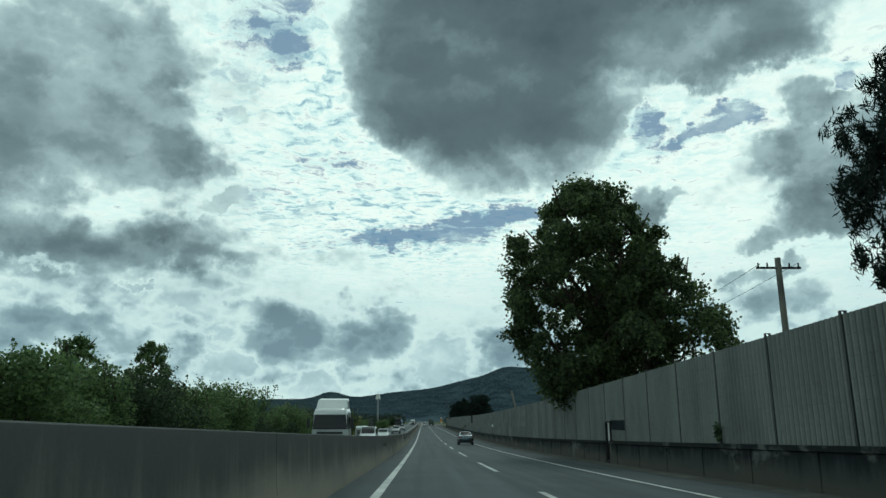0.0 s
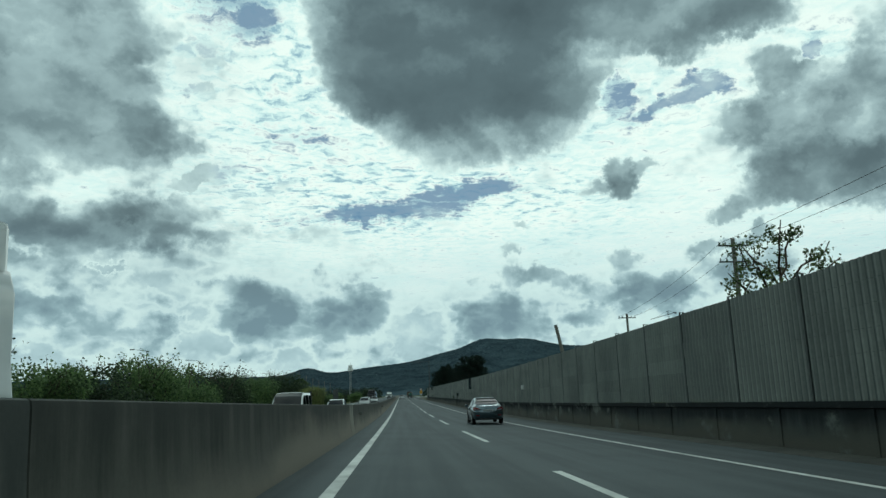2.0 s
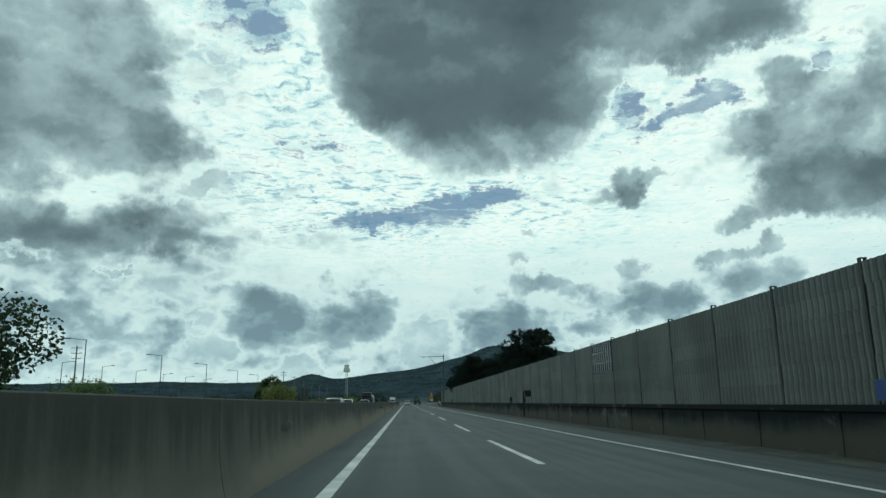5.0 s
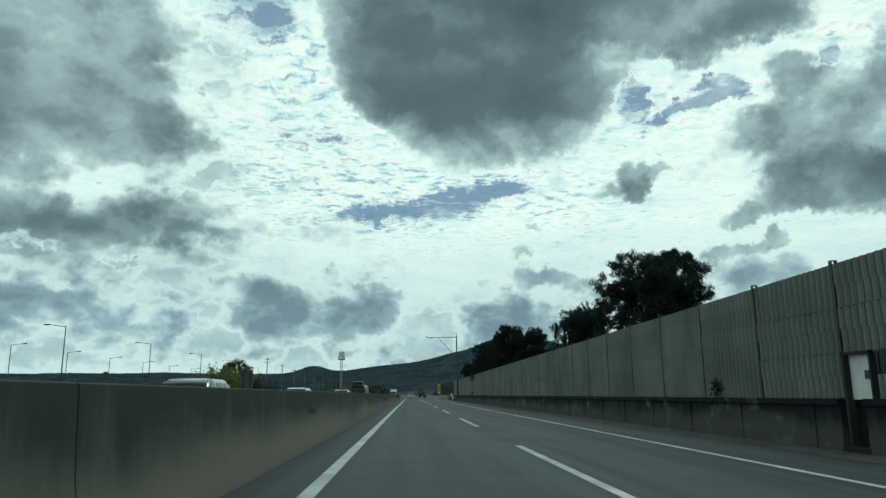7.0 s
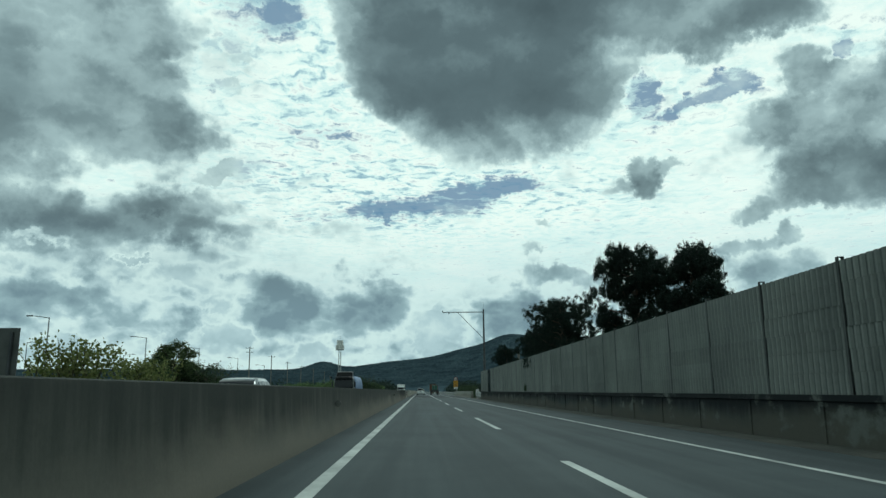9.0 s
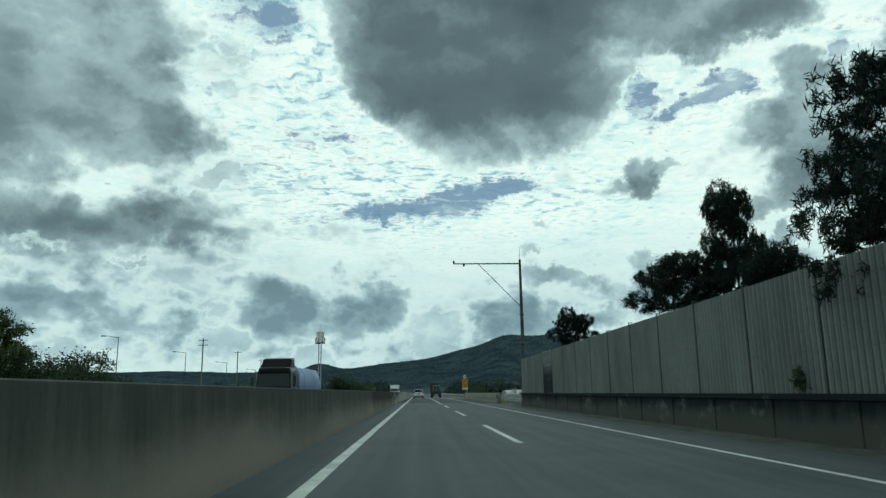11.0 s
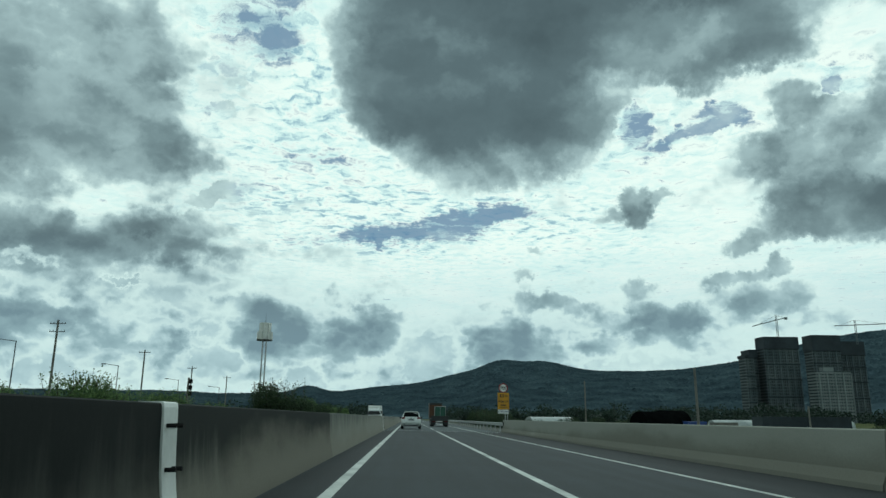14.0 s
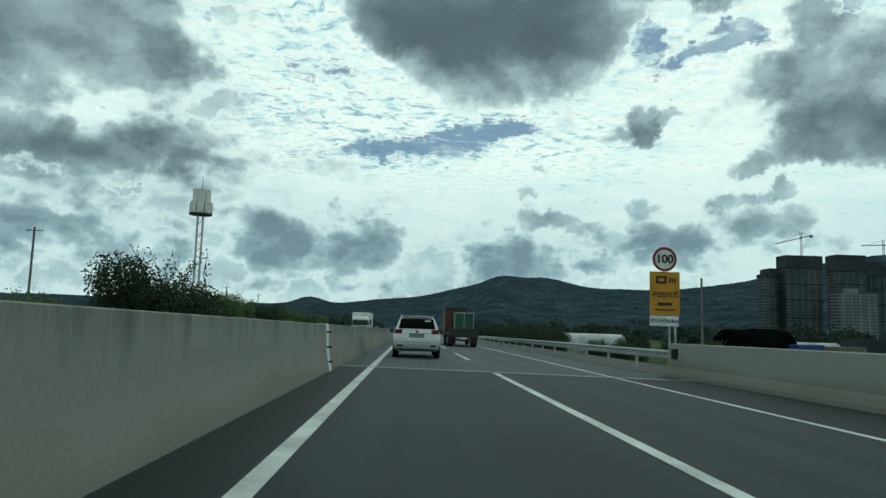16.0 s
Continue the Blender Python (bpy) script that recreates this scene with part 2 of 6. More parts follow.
# high sheet of rippled cloud, drawn out towards the horizon
rise_z = W.math("MAXIMUM", dz, 0.04)
up = W.node("ShaderNodeCombineXYZ")
for i in range(3):
    W.link(rise_z, up.inputs[i])
sheet = W.vmath("DIVIDE", tc, up.outputs[0])
sheet = W.vmath("MULTIPLY", sheet, (0.8, 0.85, 0.0))
ripple = W.noise(W.vmath("ADD", sheet, W.vmath("SCALE", bend2, scale=0.1)), 15.0, 5.0, 0.6, distortion=0.5)
veil = W.noise(sheet, 1.6, 4.0, 0.55)
high = W.ramp(W.math("MULTIPLY_ADD", W.math("SUBTRACT", ripple, 0.5), W.math("MULTIPLY_ADD", rippled.sum, 1.0, 0.4), W.math("ADD", W.math("MULTIPLY", veil, 0.5), 0.27)),
              ((0.22, lin(146, 186, 200)), (0.42, lin(210, 244, 240)), (0.6, lin(236, 255, 247))))
high = W.mix(low, high, W.mix(0.7, high, lin(180, 212, 216)))
# gaps of blue
sky = W.node("ShaderNodeTexSky")
sky.sky_type, sky.sun_disc, sky.sun_elevation, sky.sun_rotation = "NISHITA", False, radians(SUN_EL), radians(SUN_AZ)
open_blue = W.mix(0.9, W.vmath("SCALE", sky.outputs[0], scale=0.08), lin(86, 130, 162))
hole = W.smooth(W.math("ADD", blue.sum, W.math("MULTIPLY", W.math("SUBTRACT", ripple, 0.53), 4.0)), 0.2, 1.15)
ceiling_cloud = W.mix(W.math("MULTIPLY", hole, 0.88), high, open_blue)
cloudy = W.mix(W.smooth(body, 0.02, 0.34), ceiling_cloud, grey)
bg = world.node_tree.nodes["Background"]
W.link(cloudy, bg.inputs[0])
bg.inputs[1].default_value = 1.0

sun = new("sun", bpy.data.lights.new("sun", "SUN"))
sun.data.energy, sun.data.angle, sun.data.color = 0.5, radians(16), (0.88, 1.0, 0.99)
sun.matrix_world = look((0, 0, 0), (-math.sin(radians(SUN_AZ)) * math.cos(radians(SUN_EL)),
                                    -math.cos(radians(SUN_AZ)) * math.cos(radians(SUN_EL)), -math.sin(radians(SUN_EL))))


# ---- materials ----
def material(name, colours, scale=1.0, rough=0.8, bump=0.0, metal=0.0, stretch=(1, 1, 1), detail=6.0, fine=0.0, each=0.0, coat=0.0, spec=0.5, edge=(0.35, 0.65)):
    """Noise between colours in world metres, a finer grain over it, bump, and a difference from piece to piece."""
    m = bpy.data.materials.new(name)
    m.use_nodes = True
    n = Nodes(m.node_tree)
    b = m.node_tree.nodes["Principled BSDF"]
    at = n.vmath("MULTIPLY", n.node("ShaderNodeNewGeometry").outputs["Position"], stretch)
    big = n.noise(at, scale, detail, 0.6)
    stops = [(edge[0] + (edge[1] - edge[0]) * i / max(1, len(colours) - 1), lin(*c)) for i, c in enumerate(colours)]
    col = n.ramp(big, stops)
    if fine:
        grain = n.noise(n.node("ShaderNodeNewGeometry").outputs["Position"], scale * 14, 4.0, 0.65)
        col = n.mix(fine, col, n.ramp(grain, ((0.3, (0.25, 0.25, 0.25, 1)), (0.7, (1, 1, 1, 1)))), "MULTIPLY")
    if each:
        rnd = n.node("ShaderNodeObjectInfo").outputs["Random"]
        col = n.mix(1.0, col, n.ramp(rnd, ((0.0, (1 - each,) * 3 + (1,)), (1.0, (1, 1, 1, 1)))), "MULTIPLY")
    n.link(col, b.inputs["Base Color"])
    b.inputs["Roughness"].default_value = rough
    b.inputs["Metallic"].default_value = metal
    b.inputs["Coat Weight"].default_value = coat
    b.inputs["Specular IOR Level"].default_value = spec
    if bump:
        bp = n.node("ShaderNodeBump")
        bp.inputs["Strength"].default_value = bump
        bp.inputs["Distance"].default_value = 0.02
        n.link(n.noise(at, scale * 9, 5.0, 0.6), bp.inputs["Height"])
        n.link(bp.outputs[0], b.inputs["Normal"])
    return m


def stained(name, clean, dirty, foot, dark_top=True, bloom=None, onset=0.25):
    """Concrete with water streaks running down it and a paler dusty foot."""
    m = bpy.data.materials.new(name)
    m.use_nodes = True
    n = Nodes(m.node_tree)
    b = m.node_tree.nodes["Principled BSDF"]
    at = n.node("ShaderNodeNewGeometry").outputs["Position"]
    streak = n.noise(n.vmath("MULTIPLY", at, (1.0, 1.0, 0.12)), 2.6, 6.0, 0.65)
    patch = n.noise(n.vmath("MULTIPLY", at, (1, 0.35, 1)), 0.5, 5.0, 0.6)
    zone = n.noise(n.vmath("MULTIPLY", at, (0, 1, 0)), 0.012, 2.0, 0.5)
    tc2 = n.node("ShaderNodeTexCoord").outputs["UV"]
    sp = n.node("ShaderNodeSeparateXYZ")
    n.link(tc2, sp.inputs[0])
    height = sp.outputs[1]
    wet = n.math("ADD", n.math("MULTIPLY_ADD", n.math("SUBTRACT", streak, 0.5), 1.3, n.math("MULTIPLY", patch, 0.5)),
                 n.math("MULTIPLY", height, 0.75 if dark_top else -0.5))
    wet = n.math("ADD", wet, n.math("MULTIPLY", n.math("SUBTRACT", zone, 0.5), 0.9))
    col = n.mix(n.smooth(wet, onset, onset + 0.6), lin(*clean), lin(*dirty))
    dust = n.math("SUBTRACT", n.math("MULTIPLY_ADD", n.math("SUBTRACT", patch, 0.5), 1.6, n.math("MULTIPLY_ADD", n.math("SUBTRACT", zone, 0.5), 1.2, 0.42)), height)
    col = n.mix(n.smooth(dust, -0.3, 0.35), col, lin(*foot))
    if bloom:
        spots = n.noise(n.vmath("MULTIPLY", at, (1, 0.7, 1)), 1.3, 6.0, 0.65)
        col = n.mix(n.smooth(n.math("MULTIPLY_ADD", n.math("SUBTRACT", patch, 0.5), 0.7, spots), 0.56, 0.72), col, lin(*bloom))
    grain = n.noise(at, 22.0, 4.0, 0.7)
    col = n.mix(0.2, col, n.ramp(grain, ((0.3, (0.35, 0.35, 0.35, 1)), (0.7, (1, 1, 1, 1)))), "MULTIPLY")
    n.link(col, b.inputs["Base Color"])
    b.inputs["Roughness"].default_value = 0.9
    b.inputs["Specular IOR Level"].default_value = 0.15
    bp = n.node("ShaderNodeBump")
    bp.inputs["Strength"].default_value = 0.15
    bp.inputs["Distance"].default_value = 0.01
    n.link(grain, bp.inputs["Height"])
    n.link(bp.outputs[0], b.inputs["Normal"])
    return m


def asphalt(name, dark, pale):
    """Tarmac with stone grain, darker wheel tracks along the lane and long faint streaks."""
    m = bpy.data.materials.new(name)
    m.use_nodes = True
    n = Nodes(m.node_tree)
    b = m.node_tree.nodes["Principled BSDF"]
    at = n.node("ShaderNodeNewGeometry").outputs["Position"]
    long = n.noise(n.vmath("MULTIPLY", at, (1.6, 0.03, 1)), 1.1, 5.0, 0.55)
    patch = n.noise(at, 0.35, 5.0, 0.6)
    f = n.math("ADD", n.math("MULTIPLY", long, 0.65), n.math("MULTIPLY", patch, 0.35))
    col = n.mix(n.smooth(f, 0.36, 0.64), lin(*dark), lin(*pale))
    grain = n.noise(at, 60.0, 3.0, 0.7)
    col = n.mix(0.4, col, n.ramp(grain, ((0.3, (0.4, 0.4, 0.4, 1)), (0.75, (1, 1, 1, 1)))), "MULTIPLY")
    n.link(col, b.inputs["Base Color"])
    b.inputs["Roughness"].default_value = 0.72
    b.inputs["Specular IOR Level"].default_value = 0.18
    bp = n.node("ShaderNodeBump")
    bp.inputs["Strength"].default_value = 0.25
    bp.inputs["Distance"].default_value = 0.006
    n.link(grain, bp.inputs["Height"])
    n.link(bp.outputs[0], b.inputs["Normal"])
    return m


def glassy(name, tint, rough=0.04, spec=0.4, ior=1.5):
    m = bpy.data.materials.new(name)
    m.use_nodes = True
    b = m.node_tree.nodes["Principled BSDF"]
    b.inputs["Base Color"].default_value = lin(*tint)
    b.inputs["Roughness"].default_value = rough
    b.inputs["Specular IOR Level"].default_value = spec
    b.inputs["IOR"].default_value = ior
    return m


M_ROAD = asphalt("worn_asphalt", (52, 62, 64), (70, 80, 82))
M_DECK = asphalt("new_asphalt", (28, 36, 39), (40, 49, 53))
M_SHOULDER = asphalt("dark_shoulder_asphalt", (22, 28, 31), (32, 39, 42))
M_PAINT = material("road_paint", ((150, 156, 152), (205, 210, 204)), 0.7, 0.7, fine=0.25)
M_VERGE = material("gravel_verge", ((52, 54, 49), (78, 79, 72)), 0.8, 0.95, 0.5, fine=0.5)
M_GRASS = material("field_grass", ((44, 56, 30), (74, 82, 46), (92, 90, 58)), 0.05, 0.95, 0.4, fine=0.4, spec=0.05)
M_MEDIAN = stained("stained_concrete", (96, 97, 91), (64, 67, 64), (124, 120, 110), onset=0.42)
M_MEDIAN0 = stained("black_stained_concrete", (66, 67, 63), (32, 35, 34), (110, 107, 97))
M_MEDIAN1 = stained("dusty_concrete", (110, 112, 106), (76, 80, 78), (132, 128, 118))
M_MEDIAN2 = stained("pale_stained_concrete", (110, 110, 102), (42, 45, 43), (116, 113, 103))
M_MEDIAN3 = stained("clean_pale_concrete", (136, 137, 128), (82, 86, 82), (128, 126, 116), onset=0.66)
M_BASE = stained("wall_foot_concrete", (60, 66, 66), (28, 33, 35), (78, 78, 72), bloom=(92, 97, 93))
M_PARAPET = stained("pale_concrete", (140, 142, 134), (112, 115, 110), (118, 117, 108), False)
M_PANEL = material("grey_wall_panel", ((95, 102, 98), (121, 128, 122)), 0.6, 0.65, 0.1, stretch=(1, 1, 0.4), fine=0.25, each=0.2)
M_BACKING = material("shaded_panel_backing", ((66, 73, 72), (84, 91, 89)), 1.5, 0.8, fine=0.3)
M_POST = material("weathered_steel", ((50, 53, 52), (70, 72, 70)), 2.0, 0.55, metal=0.4)
M_WALLPOST = material("grey_wall_post", ((48, 54, 53), (70, 76, 74)), 1.2, 0.7, stretch=(1, 1, 0.3), fine=0.25)
M_GALV = material("galvanised_steel", ((150, 154, 154), (182, 186, 184)), 2.5, 0.42, metal=0.7, fine=0.2)
M_BLACK = material("black_rubber", ((16, 16, 17), (25, 25, 25)), 6.0, 0.8, spec=0.2)
M_CONC0 = material("weathered_reflector", ((96, 98, 94), (124, 126, 120)), 3.0, 0.7, fine=0.2)
M_DARKGAP = material("dark_recess", ((24, 25, 25), (38, 38, 37)), 2.0, 0.9)
M_RECESS_SHADE = material("shaded_recess", ((12, 10, 11), (22, 18, 19)), 2.0, 0.9)
M_WHITE = material("white_plate", ((196, 198, 194), (222, 224, 220)), 2.0, 0.45, fine=0.1)
M_SMOKE = glassy("smoked_panel", (26, 36, 42), 0.2, 0.2)


# ---- mesh helpers ----
FALL = 0.0176  # crossfall of the carriageway to the right


def rise(y):
    """Height of the road along its length: a long sag into level road."""
    return 0.0000998 * max(0.0, 134.2 - y) ** 2


def ground(x, y):
    return rise(y) - FALL * x


class Geo:
    """Collects vertices and faces for one mesh."""

    def __init__(self):
        self.v, self.f, self.uv = [], [], {}

    def add(self, verts, faces):
        o = len(self.v)
        self.v += [tuple(p) for p in verts]
        self.f += [tuple(i + o for i in f) for f in faces]
        return o

    def box(self, x0, x1, y0, y1, z0, z1):
        self.add([(x0, y0, z0), (x1, y0, z0), (x1, y1, z0), (x0, y1, z0), (x0, y0, z1), (x1, y0, z1), (x1, y1, z1), (x0, y1, z1)],
                 [(0, 3, 2, 1), (4, 5, 6, 7), (0, 1, 5, 4), (1, 2, 6, 5), (2, 3, 7, 6), (3, 0, 4, 7)])

    def tube(self, p, q, r0, r1=None, n=10, caps=True):
        p, q = Vector(p), Vector(q)
        r1 = r0 if r1 is None else r1
        m = (q - p).to_track_quat("Z", "Y").to_matrix()
        ring = [m @ Vector((math.cos(2 * math.pi * i / n), math.sin(2 * math.pi * i / n), 0)) for i in range(n)]
        o = self.add([p + a * r0 for a in ring] + [q + a * r1 for a in ring],
                     [(i, (i + 1) % n, n + (i + 1) % n, n + i) for i in range(n)])
        if caps:
            self.f += [tuple(o + i for i in reversed(range(n))), tuple(o + n + i for i in range(n))]

    def sweep(self, profile, ys, lift=None, closed=True):
        """A cross-section (x, z) carried along y on the road's height."""
        k = len(profile)
        lift = lift or rise
        o = len(self.v)
        for y in ys:
            self.v += [(x, y, z + lift(y)) for x, z in profile]
        for i in range(len(ys) - 1):
            for j in range(k if closed else k - 1):
                a, b = o + i * k + j, o + i * k + (j + 1) % k
                self.f.append((a, b, b + k, a + k))
        if closed:
            self.f += [tuple(o + j for j in reversed(range(k))), tuple(o + (len(ys) - 1) * k + j for j in range(k))]

    def mesh(self, name, mat, smooth=False, bevel=0.0, uv_height=None):
        me = bpy.data.meshes.new(name)
        me.from_pydata(self.v, [], self.f)
        me.validate()
        bm = bmesh.new()
        bm.from_mesh(me)
        bmesh.ops.recalc_face_normals(bm, faces=bm.faces)
        if bevel:
            bmesh.ops.bevel(bm, geom=[e for e in bm.edges if e.is_manifold and e.calc_face_angle(0) > 0.5], offset=bevel, segments=2, affect="EDGES", profile=0.6)
        if uv_height:
            lay = bm.loops.layers.uv.new("height")
            for f in bm.faces:
                for l in f.loops:
                    c = l.vert.co
                    l[lay].uv = (c.y, (c.z - rise(c.y)) / uv_height)
        bm.to_mesh(me)
        bm.free()
        me.materials.append(mat)
        if smooth:
            me.polygons.foreach_set("use_smooth", [True] * len(me.polygons))
        return me

    def obj(self, name, mat, parent=None, label="", smooth=False, bevel=0.0, uv_height=None):
        ob = new(name, self.mesh(name, mat, smooth, bevel, uv_height))
        if parent:
            ob.parent = parent
        return tagged(ob, label)


def part(name, me, parent, m=None, label=""):
    ob = new(name, me)
    ob.parent = parent
    if m is not None:
        ob.matrix_basis = m
    return tagged(ob, label)


def steps(a, b, s):
    n = max(1, round((b - a) / s))
    return [a + (b - a) * i / n for i in range(n + 1)]


def base(name, x, y, z=None, label="", category="", group=""):
    """An empty at a thing's foot."""
    ob = new(name)
    ob.location = (x, y, ground(x, y) if z is None else z)
    ob.empty_display_size = 0.2
    return tagged(ob, label, category, group)


# ---- ground, roads, markings ----
LOW = -1.6  # fields beside the embankment


def field(x, y):
    """Ground beside the road: embankment, then fields."""
    edge = max(x - 12.5, -15.5 - x, 0.0)
    k = min(1.0, edge / 6.0)
    z = (1 - k) * (rise(y) - 0.35 - (0.2 if x > 0 else 0)) + k * (LOW + 0.75 * rise(max(y, 0.0)))
    if edge > 6:
        z += 0.5 * noise.noise((x * 0.02, y * 0.02, 3)) * min(1, (edge - 6) / 30)
    return z


g = Geo()
xs = [-4600, -3000, -1500, -700, -350, -200, -120, -80, -60, -45, -35, -28, -24, -21.5, -18.5, -15.5, 12.5, 15.5, 18.5, 22, 26, 32, 40, 52, 70, 100, 150, 230, 350, 600, 1200, 2600, 4600]
ys = steps(-120, 700, 12) + [760, 850, 1000, 1300, 1700, 2300, 3200, 4700]
for y in ys:
    g.v += [(x, y, field(x, y)) for x in xs]
k = len(xs)
g.f = [(i * k + j, i * k + j + 1, (i + 1) * k + j + 1, (i + 1) * k + j) for i in range(len(ys) - 1) for j in range(k - 1)]
tagged(g.obj("ground", M_GRASS, smooth=True), kind="structure")

JOINT1, JOINT2 = 304.4, 361.0  # ends of the bridge deck


def carriageway(name, x0, x1, y0, y1, mat, drop=0.0):
    g = Geo()
    yy = steps(y0, y1, 6) if y1 < 800 else steps(y0, 600, 6) + [700, 900, 1300, 1900]
    g.sweep([(x0, -FALL * x0 - drop), (x1, -FALL * x1 - drop), (x1, -FALL * x1 - 0.3), (x0, -FALL * x0 - 0.3)], yy)
    return tagged(g.obj(name, mat), kind="structure")


road = carriageway("road_approach", -1.3, 9.3, -120, JOINT1, M_ROAD)
deck = carriageway("road_bridge_deck", -1.3, 9.9, JOINT1, JOINT2, M_DECK)
onward = carriageway("road_onward", -1.3, 9.6, JOINT2, 1900, M_ROAD)
g = Geo()
yy = steps(-120, 600, 6) + [700, 900, 1300, 1900]
g.sweep([(-13.2, -0.1), (-1.4, 0.02), (-1.4, -0.3), (-13.2, -0.4)], yy)
opposite = tagged(g.obj("road_opposite", M_ROAD), kind="structure")
g = Geo()
g.sweep([(9.3, -0.16), (9.7, -0.13), (12.9, -0.1), (12.9, -0.5), (9.3, -0.5)], steps(-120, JOINT1, 6))
tagged(g.obj("verge", M_VERGE), kind="structure")
g = Geo()
g.sweep([(9.6, -0.165), (12.9, -0.16), (12.9, -0.5), (9.6, -0.5)], steps(JOINT2 + 2, 620, 6))
tagged(g.obj("verge_onward", M_VERGE), kind="structure")


def line(name, x, w, y0, y1, parent):
    g = Geo()
    yy = steps(y0, y1, 6) if y1 - y0 < 800 else steps(y0, 600, 6) + [700, 900, 1300, 1900]
    for y in yy:
        for px in (x - w / 2, x + w / 2):
            g.v.append((px, y, rise(y) - FALL * px + 0.005 if x > -1.35 else rise(y) + 0.005 + (px + 1.4) * 0.0102 + 0.02))
    g.f = [(2 * i, 2 * i + 1, 2 * i + 3, 2 * i + 2) for i in range(len(yy) - 1)]
    ob = g.obj(name, M_PAINT)
    ob.parent = parent
    return ob


for x0, x1 in ((-0.86, -0.16), (7.32, 9.66)):
    g = Geo()
    yy = steps(JOINT1 + 0.2, JOINT2 - 0.2, 6)
    for y in yy:
        g.v += [(x0, y, ground(x0, y) + 0.004), (x1, y, ground(x1, y) + 0.004)]
    g.f = [(2 * i, 2 * i + 1, 2 * i + 3, 2 * i + 2) for i in range(len(yy) - 1)]
    g.obj("shoulder_strip", M_SHOULDER, deck)
line("edge_line", 0.0, 0.19, -120, JOINT1 - 0.2, road)
line("edge_line", 0.0, 0.19, JOINT1 + 0.2, JOINT2 - 0.2, deck)
line("edge_line", 0.0, 0.19, JOINT2 + 0.2, 1900, onward)
line("edge_line", 7.2, 0.15, -120, JOINT1 - 0.2, road)
line("edge_line", 7.2, 0.15, JOINT1 + 0.2, JOINT2 - 0.2, deck)
line("edge_line", 7.2, 0.15, JOINT2 + 0.2, 1900, onward)
line("lane_line", 3.6, 0.17, JOINT1 + 0.2, JOINT2 - 0.4, deck)
line("lane_line", 3.6, 0.17, 300.5, JOINT1 - 0.2, road)
starts = [26.6 + 18.83 * i for i in range(-7, 5)] + [117.8] + [133.8 + 18.84 * i for i in range(5)] + [228.2, 247.3, 266.4, 285.4]
for y in starts:
    line("lane_dash", 3.6, 0.16, y, y + 9.0, road)
for i in range(22):
    line("lane_dash", 3.6, 0.16, 369.5 + 19 * i, 378.5 + 19 * i, onward)
line("edge_line", -3.3, 0.15, -120, 1900, opposite)
line("edge_line", -10.6, 0.15, -120, 1900, opposite)
for i in range(34):
    line("lane_dash", -6.95, 0.15, -60 + 19 * i, -51 + 19 * i, opposite)
for y in (JOINT1, JOINT2):
    g = Geo()
    g.sweep([(-0.9, 0.012 + FALL * 0.9), (9.7, 0.012 - FALL * 9.7), (9.7, -0.1 - FALL * 9.7), (-0.9, -0.1)], [y - 0.09, y - 0.03])
    g.sweep([(-0.9, 0.012 + FALL * 0.9), (9.7, 0.012 - FALL * 9.7), (9.7, -0.1 - FALL * 9.7), (-0.9, -0.1)], [y + 0.03, y + 0.12])
    tagged(g.obj("expansion_joint", M_GALV), kind="structure")

# ---- median barrier ----
TOPZ = 1.2
# a slope that curves up into the face, and a rounded top
FACE = [(0.205, 0.0), (0.195, 0.09), (0.172, 0.2), (0.146, 0.31), (0.125, 0.43), (0.105, 0.58), (0.092, 0.78), (0.078, TOPZ - 0.05), (0.07, TOPZ - 0.012), (0.052, TOPZ)]
PROFILE = [(-1.125 + x, z) for x, z in FACE] + [(-1.195 - x, z) for x, z in reversed(FACE)]


def median(y0, y1, mat=M_MEDIAN, s=6.0):
    g = Geo()
    g.sweep(PROFILE, steps(y0, y1, s))
    ob = g.obj("median_barrier", mat, uv_height=TOPZ, smooth=True)
    ob.data.set_sharp_from_angle(angle=0.7)
    return tagged(ob, kind="structure")


cuts = [-120, -30, 10, 46, 70.4, 72.7, 112, 150, 190, 230, 268, 303.2, 303.55, 317, 338, 358.0, 358.5, 420, 520, 760]
for a, b in zip(cuts, cuts[1:]):
    if (a, b) == (303.2, 303.55) or (a, b) == (358.0, 358.5):
        # steel cover plate over the expansion gap, bolted on
        g = Geo()
        g.sweep([(x + 0.02 if x > -1.1 else x - 0.02, z + (0.012 if z > 0.5 else 0)) for x, z in PROFILE], [a - 0.02, b + 0.02])
        plate = g.obj("barrier_cover_plate", M_WHITE)
        tagged(plate, "pale steel cover plate bolted over the median barrier's gap", kind="structure")
        for z in (0.25, 0.62, 1.0):
            for y in (a + 0.07, b - 0.09):
                bolt = Geo()
                bolt.tube((-1.0 - 0.03 + (1.0 - z) * 0.06, y, z + rise(y)), (-0.93 + (1.0 - z) * 0.06, y, z + rise(y)), 0.022, n=6)
                bolt.obj("bolt", M_BLACK, plate)
    elif (a, b) == (70.4, 72.7):
        median(a + 0.05, b - 0.12, M_MEDIAN3, 1.0)
    else:
        median(a + 0.012, b - 0.012, M_MEDIAN3 if a > 316 else M_MEDIAN2 if a > 303 else M_MEDIAN0 if a > 267 else M_MEDIAN1 if a < 46 else M_MEDIAN)
# added dark bodies inside the barrier, standing in for shade in its gaps
for y in (71.0, 72.45):
    g = Geo()
    g.sweep([(-1.0, 0.0), (-1.06, TOPZ - 0.1), (-1.25, TOPZ - 0.1), (-1.3, 0.0)], [y - 0.35, y + 0.35])
    tagged(g.obj("barrier_gap_shade", M_DARKGAP), kind="structure")
